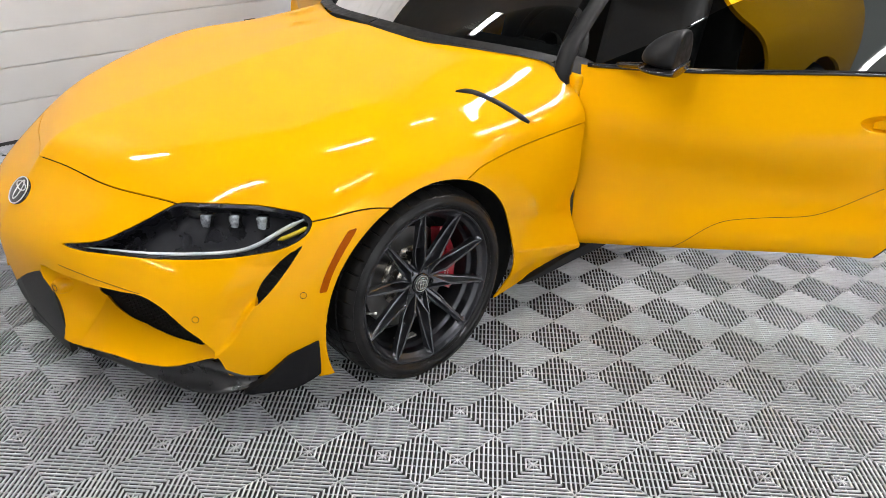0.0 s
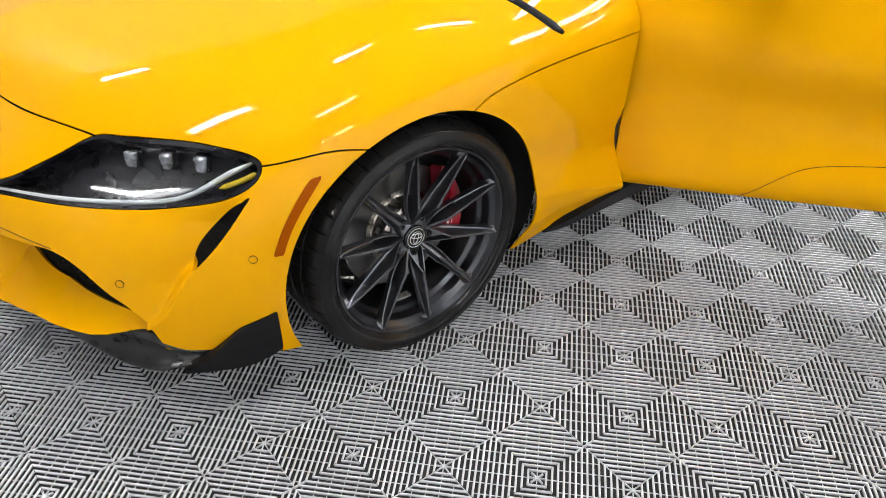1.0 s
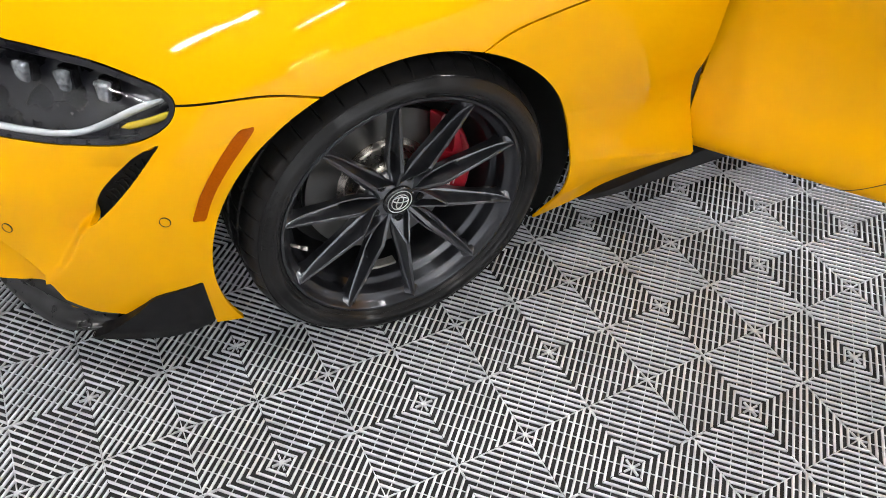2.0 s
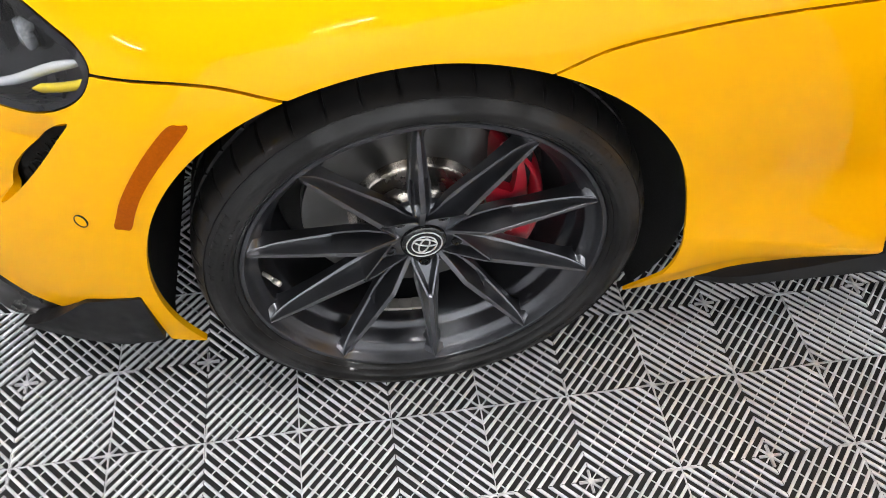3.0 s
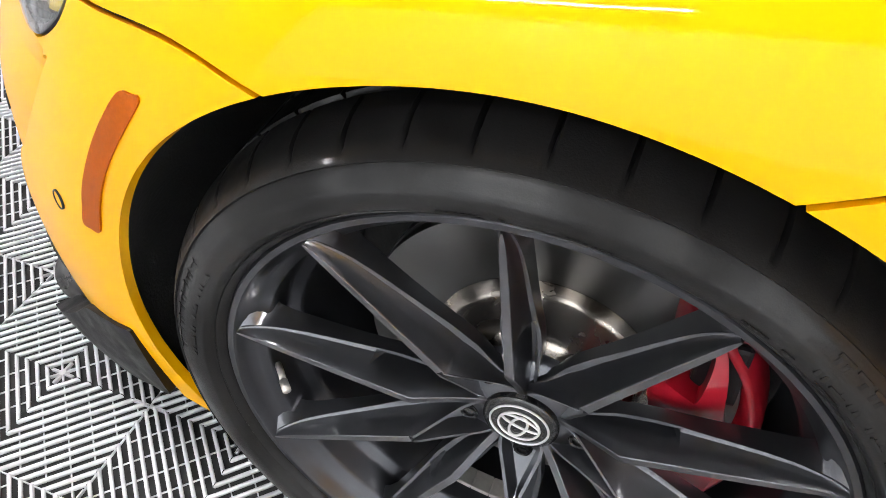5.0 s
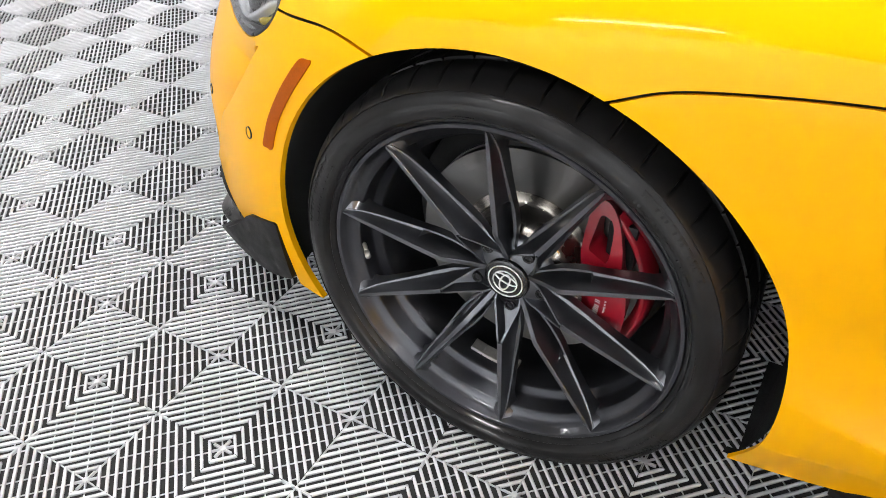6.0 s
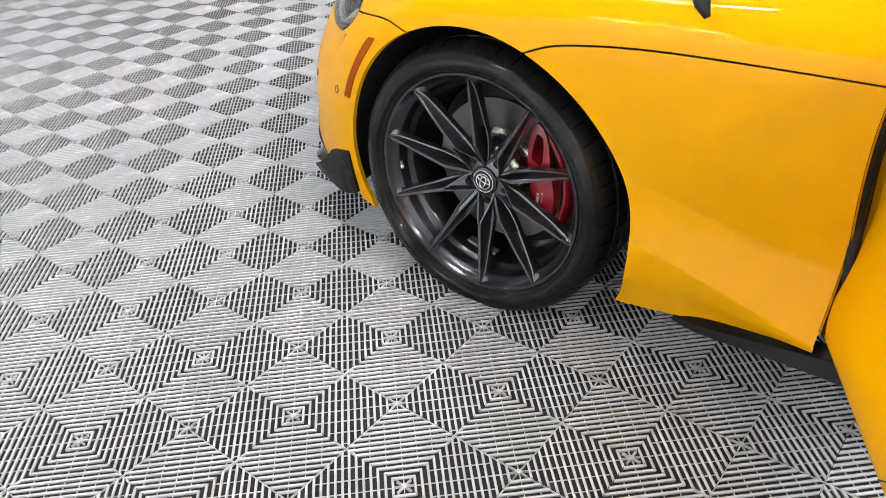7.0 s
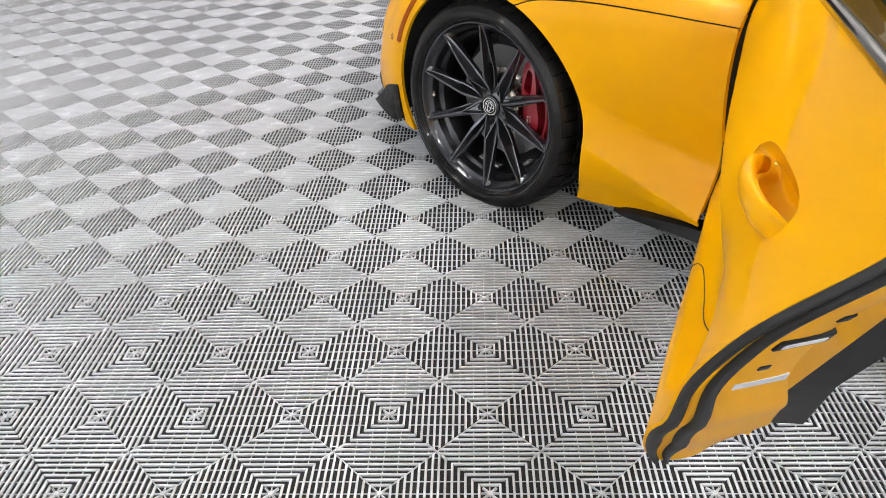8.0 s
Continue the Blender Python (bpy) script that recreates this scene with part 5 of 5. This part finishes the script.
def cabin():
    base = [(.665, .275, .868), (.55, .46, .893), (.455, .67, .905), (.415, .86, .915), (.408, 1.0, .918)]
    head = [(1.30, .455, 1.215), (1.285, .56, 1.245), (1.27, .70, 1.262), (1.262, .86, 1.268), (1.26, 1.0, 1.270)]
    g = strip_between(base, head, 30, 18, (-.04, 0, .05))
    ws = part("windshield", g.mesh("windshield", 0, both=True), GLASS, CAR, "dark tinted windshield")
    ws.visible_shadow = False
    g = strip_between([(q[0] - .02, q[1] - .004, q[2] - .004) for q in base], [(q[0] + .10, q[1], q[2] + .025) for q in base], 30, 6)
    part("cowl_panel", g.mesh("cowl_panel", 0, both=True, offset=-.012), BLACK_SATIN, CAR, "black plastic cowl below the windshield")
    for mirror in (False, True):
        k = (lambda y: 2 * MID - y) if mirror else (lambda y: y)
        path = [(.655, .232, .800), (.69, .250, .872), (.80, .287, .955), (1.02, .345, 1.085), (1.25, .415, 1.190), (1.5, .445, 1.232), (1.85, .452, 1.225), (2.2, .45, 1.16)]
        loop_tube("roof_pillar", smooth_curve([(x, k(y), z) for x, y, z in path], 40), .034, BLACK_SATIN, CAR, "black windshield pillar and roof rail", False, .7)
        loop_tube("door_seal", smooth_curve([(.685, k(.155), .30), (.672, k(.150), .55), (.680, k(.165), .72), (.70, k(.22), .82), (.72, k(.285), .875), (.86, k(.325), .965), (1.05, k(.37), 1.075)], 40), .011, SEAL, CAR,
                  "black rubber seal round the door opening", False)
        bm = box(bmesh.new(), (.66, k(.16) if not mirror else k(.40), .17), (1.95, k(.40) if not mirror else k(.16), .30), .03)
        part("sill", bm, PAINT, CAR, "yellow door sill")
        bm = box(bmesh.new(), (.675, k(.175) if not mirror else k(.30), .20), (.72, k(.30) if not mirror else k(.175), .84), .015)
        part("door_pillar", bm, PAINT, CAR, "yellow pillar that carries the door hinges")
        for z in (.36, .66):
            bm = box(bmesh.new(), (.700, k(.170) if not mirror else k(.225), z), (.755, k(.225) if not mirror else k(.170), z + .05), .006)
            part("hinge", bm, PAINT, CAR, "yellow door hinge")
    roof = strip_between([(1.27, .455, 1.222), (1.6, .46, 1.252), (2.0, .47, 1.225), (2.5, .50, 1.10), (2.95, .52, .96)],
                         [(1.25, 1.0, 1.272), (1.6, 1.0, 1.285), (2.0, 1.0, 1.26), (2.5, 1.0, 1.13), (2.95, 1.0, 1.0)], 40, 14, (0, -.01, .02))
    part("roof", roof.mesh("roof", .02, both=True), PAINT, CAR, "yellow roof with a shallow fall to the tail")
    # quarter panels and tail
    xs = (1.90, 2.1, 2.4, 2.75, 3.05, 3.25, 3.33)
    lines = [
        [(.13, .20), (.12, .18), (.10, .15), (.12, .16), (.20, .20), (.34, .24), (.48, .28)],
        [(.10, .42), (.075, .42), (.06, .42), (.08, .43), (.16, .45), (.30, .46), (.45, .47)],
        [(.085, .66), (.062, .68), (.055, .68), (.075, .68), (.14, .68), (.28, .68), (.42, .68)],
        [(.15, .82), (.12, .84), (.11, .85), (.14, .85), (.20, .85), (.31, .84), (.44, .82)],
        [(.30, .91), (.27, .92), (.26, .93), (.28, .93), (.33, .93), (.42, .91), (.52, .87)],
        [(.46, 1.10), (.48, 1.09), (.50, 1.05), (.52, .99), (.55, .95), (.60, .92), (.66, .88)],
        [(1.0, 1.20), (1.0, 1.18), (1.0, 1.11), (1.0, 1.03), (1.0, .98), (1.0, .94), (1.0, .90)],
    ]

    def tail(u, v):
        cols = np.stack([spline(xs, l)(u) for l in lines], 1)
        yz = np.stack([spline((0, .2, .4, .55, .68, .85, 1.3), c)(v) for c in cols])
        return np.concatenate([np.repeat(np.asarray(u)[:, None], len(v), 1)[..., None], yz], -1)

    t = Sheet(np.linspace(1.92, 3.33, 70), np.linspace(0, 1.3, 50), tail)
    t.trim(lambda uv, p: np.maximum(np.hypot(p[:, 0] - HUB[0] - 2.47, p[:, 2] - .30) - .372, (p[:, 1] - .5)))
    part("rear_quarter", t.mesh("rear_quarter", .02, both=True), PAINT, CAR, "yellow rear quarters and tail")
    bm = box(bmesh.new(), (3.22, .46, .24), (3.345, 1.54, .88), .05)
    part("rear_bumper", bm, PAINT, CAR, "yellow rear bumper")
    for k in (.10, 1.60):
        bm = box(bmesh.new(), (3.30, .50 + (k > 1) * .68, .70), (3.352, .82 + (k > 1) * .68, .75), .012)
        part("tail_lamp", bm, RED, CAR, "slim red tail lamp")
    # inside
    bm = box(bmesh.new(), (-.55, .56, .11), (3.2, 1.44, .21), .02)
    part("floor_pan", bm, BLACK_MATT, CAR, "black underside of the car")
    bm = box(bmesh.new(), (.58, .28, .56), (.98, 1.72, .84), .08)
    part("dashboard", bm, CABIN, CAR, "black dashboard", smooth=True)
    bm = box(bmesh.new(), (.40, .45, .35), (.62, 1.55, .86), .03)
    part("bulkhead", bm, BLACK_MATT, CAR, "black bulkhead")
    bm = box(bmesh.new(), (2.05, .32, .25), (2.12, 1.68, 1.12), .04)
    part("rear_wall", bm, CABIN, CAR, "black wall behind the seats")
    for y in (.66, 1.34):
        seat = box(bmesh.new(), (1.22, y - .24, .30), (1.75, y + .24, .52), .07)
        cushion = part("seat", seat, CABIN, CAR, "black sports seat")
        bm = box(bmesh.new(), (1.68, y - .25, .42), (1.84, y + .25, 1.02), .07)
        bmesh.ops.rotate(bm, cent=(1.75, y, .45), matrix=Matrix.Rotation(radians(14), 3, "Y"), verts=bm.verts)
        part("backrest", bm, CABIN, cushion)
        bm = box(bmesh.new(), (1.86, y - .13, 1.0), (1.96, y + .13, 1.13), .04)
        part("headrest", bm, CABIN, cushion)
    ring = [(0, .18 * math.cos(a), .18 * math.sin(a)) for a in np.linspace(0, 2 * math.pi, 49)]
    vv, ff = tube_along(ring, .016, 8)
    m = pose(1.08, .66, .80, 0, 24, 0)
    sw = part("steering_wheel", mesh_of("steering_wheel", [m @ Vector(q) for q in vv], ff), CABIN, CAR, "black three-spoke steering wheel")
    for a in (0, 180, 270):
        vv, ff = tube_along([(0, .03 * math.cos(radians(a)), .03 * math.sin(radians(a))), (0, .175 * math.cos(radians(a)), .175 * math.sin(radians(a)))], .014, 8)
        part("spoke", mesh_of("spoke", [m @ Vector(q) for q in vv], ff), CABIN, sw)
    vv, ff = lathe([(0, -.03), (.05, -.028), (.06, 0), (.055, .02)], 24)
    mm = m @ pose(0, 0, 0, 0, 0, 90)
    part("hub", mesh_of("hub", [mm @ Vector(q) for q in vv], ff), CABIN, sw)
    bm = box(bmesh.new(), (1.02, .93, 1.165), (1.05, 1.07, 1.215), .012)
    part("inside_mirror", bm, BLACK_GLOSS, CAR, "black inside mirror")


cabin()

# ---- floor tiles ----
TILE_SIZE, RINGS_EACH = .305, 8


def tile_mesh(links):
    """One vented tile: raised ribs in squares set diagonally round its middle and its corners, with small links between them."""
    h = TILE_SIZE / 2
    step = h / RINGS_EACH
    half = ((.0008, 0), (.0021, -.0003), (.0032, -.0010), (.0038, -.0020), (.0037, -.0036), (.0028, -.0064))
    prof = tuple((-o, z) for o, z in half[::-1]) + half
    e = .0006
    verts, faces = [], []

    def rib(cx, cy, sx, sy, d):
        k = len(verts)
        for o, z in prof:
            q = d + o
            verts.append((cx + sx * max(q, 0), cy + sy * e, z))
            verts.append((cx + sx * e, cy + sy * max(q, 0), z))
        for i in range(11):
            f = (k + 2 * i, k + 2 * i + 2, k + 2 * i + 3, k + 2 * i + 1)
            faces.append(f if sx * sy > 0 else f[::-1])

    def bar(a, b, w, z, deep):
        """A low bar from a to b."""
        dx, dy = b[0] - a[0], b[1] - a[1]
        n = math.hypot(dx, dy)
        nx, ny = -dy / n * w, dx / n * w
        k = len(verts)
        for zz in (z, z - deep):
            verts.extend([(a[0] + nx, a[1] + ny, zz), (b[0] + nx, b[1] + ny, zz), (b[0] - nx, b[1] - ny, zz), (a[0] - nx, a[1] - ny, zz)])
        for f in ((0, 3, 2, 1), (0, 1, 5, 4), (2, 3, 7, 6)):
            faces.append(tuple(k + i for i in f))

    def link(cx, cy, sx, sy, d, q):
        t = .5 + q / (d * 2 ** .5)
        a = (cx + sx * d * (1 - t), cy + sy * d * t)
        bar(a, (a[0] + sx * step / 2, a[1] + sy * step / 2), .0009, -.0036, .0017)

    for cx, cy in ((0, 0), (h, h), (-h, h), (-h, -h), (h, -h)):
        for sx in (1, -1):
            for sy in (1, -1):
                if cx and (sx * cx > 0 or sy * cy > 0):
                    continue
                for k in range(1, RINGS_EACH):
                    d = (k + .5) * step
                    rib(cx, cy, sx, sy, d)
                    if links and (k < RINGS_EACH - 1 or not cx):
                        n = int((d / 2 ** .5 - .004) / .0305)
                        for j in range(-n, n + 1):
                            link(cx, cy, sx, sy, d, j * .0305)
                if links:
                    c = .0125
                    bar((cx + sx * .001, cy + sy * .001), (cx + sx * c, cy + sy * c), .0010, -.0010, .006)
                    if cx:
                        bar((cx + sx * .0012, cy + sy * .0012), (cx + sx * .019, cy + sy * .0012), .0007, -.0010, .006)
                        bar((cx + sx * .0012, cy + sy * .0012), (cx + sx * .0012, cy + sy * .019), .0007, -.0010, .006)
                    q = len(verts)
                    verts.extend([(cx, cy, -.0003), (cx + sx * .0052, cy, -.0003), (cx + sx * .0038, cy + sy * .0038, -.0003), (cx, cy + sy * .0052, -.0003)])
                    faces.append((q, q + 1, q + 2, q + 3) if sx * sy > 0 else (q, q + 3, q + 2, q + 1))
    if links:
        # thin webs along the folds of the pattern, and a star in the middle
        for sx, sy in ((1, 0), (-1, 0), (0, 1), (0, -1)):
            bar((0, 0), (sx * (h - .001), sy * (h - .001)), .0008, -.0028, .0050)
            px, py = abs(sy), abs(sx)
            for sg in (1, -1):
                bar((sx * (h - .0012) + sg * px * .001, sy * (h - .0012) + sg * py * .001), (sx * (h - .0012) + sg * px * .026, sy * (h - .0012) + sg * py * .026), .0008, -.0012, .006)
        for sx, sy in ((1, 0), (-1, 0), (0, 1), (0, -1)):
            bar((sx * .001, sy * .001), (sx * .019, sy * .019), .0010, -.0010, .006)
    me = mesh_of("tile", verts, faces, False)
    me.materials.append(TILE)
    return me, verts, faces


def lay_tiles():
    near, nv, nf = tile_mesh(True)
    _, fv, ff = tile_mesh(False)
    x0, x1, y0, y1, _ = ROOM
    fv, ff = np.array(fv), [np.array(f) for f in ff]
    verts, faces, n = [], [], 0
    for i in range(math.ceil(x0 / TILE_SIZE), math.floor(x1 / TILE_SIZE) + 1):
        for j in range(math.ceil(y0 / TILE_SIZE), math.floor(y1 / TILE_SIZE) + 1):
            if -8 <= i <= 6 and -12 <= j <= 7:
                o = part("tile", near, None, FLOOR)
                o.location = (i * TILE_SIZE, j * TILE_SIZE, 0)
            else:
                verts.append(fv + np.array((i * TILE_SIZE, j * TILE_SIZE, 0)))
                faces += [tuple(f + n) for f in ff]
                n += len(fv)
    far = part("far_tiles", mesh_of("far_tiles", np.concatenate(verts), faces, False), TILE, FLOOR, "grey vented plastic tiles further off")
    tagged(far, kind="stuff")


lay_tiles()
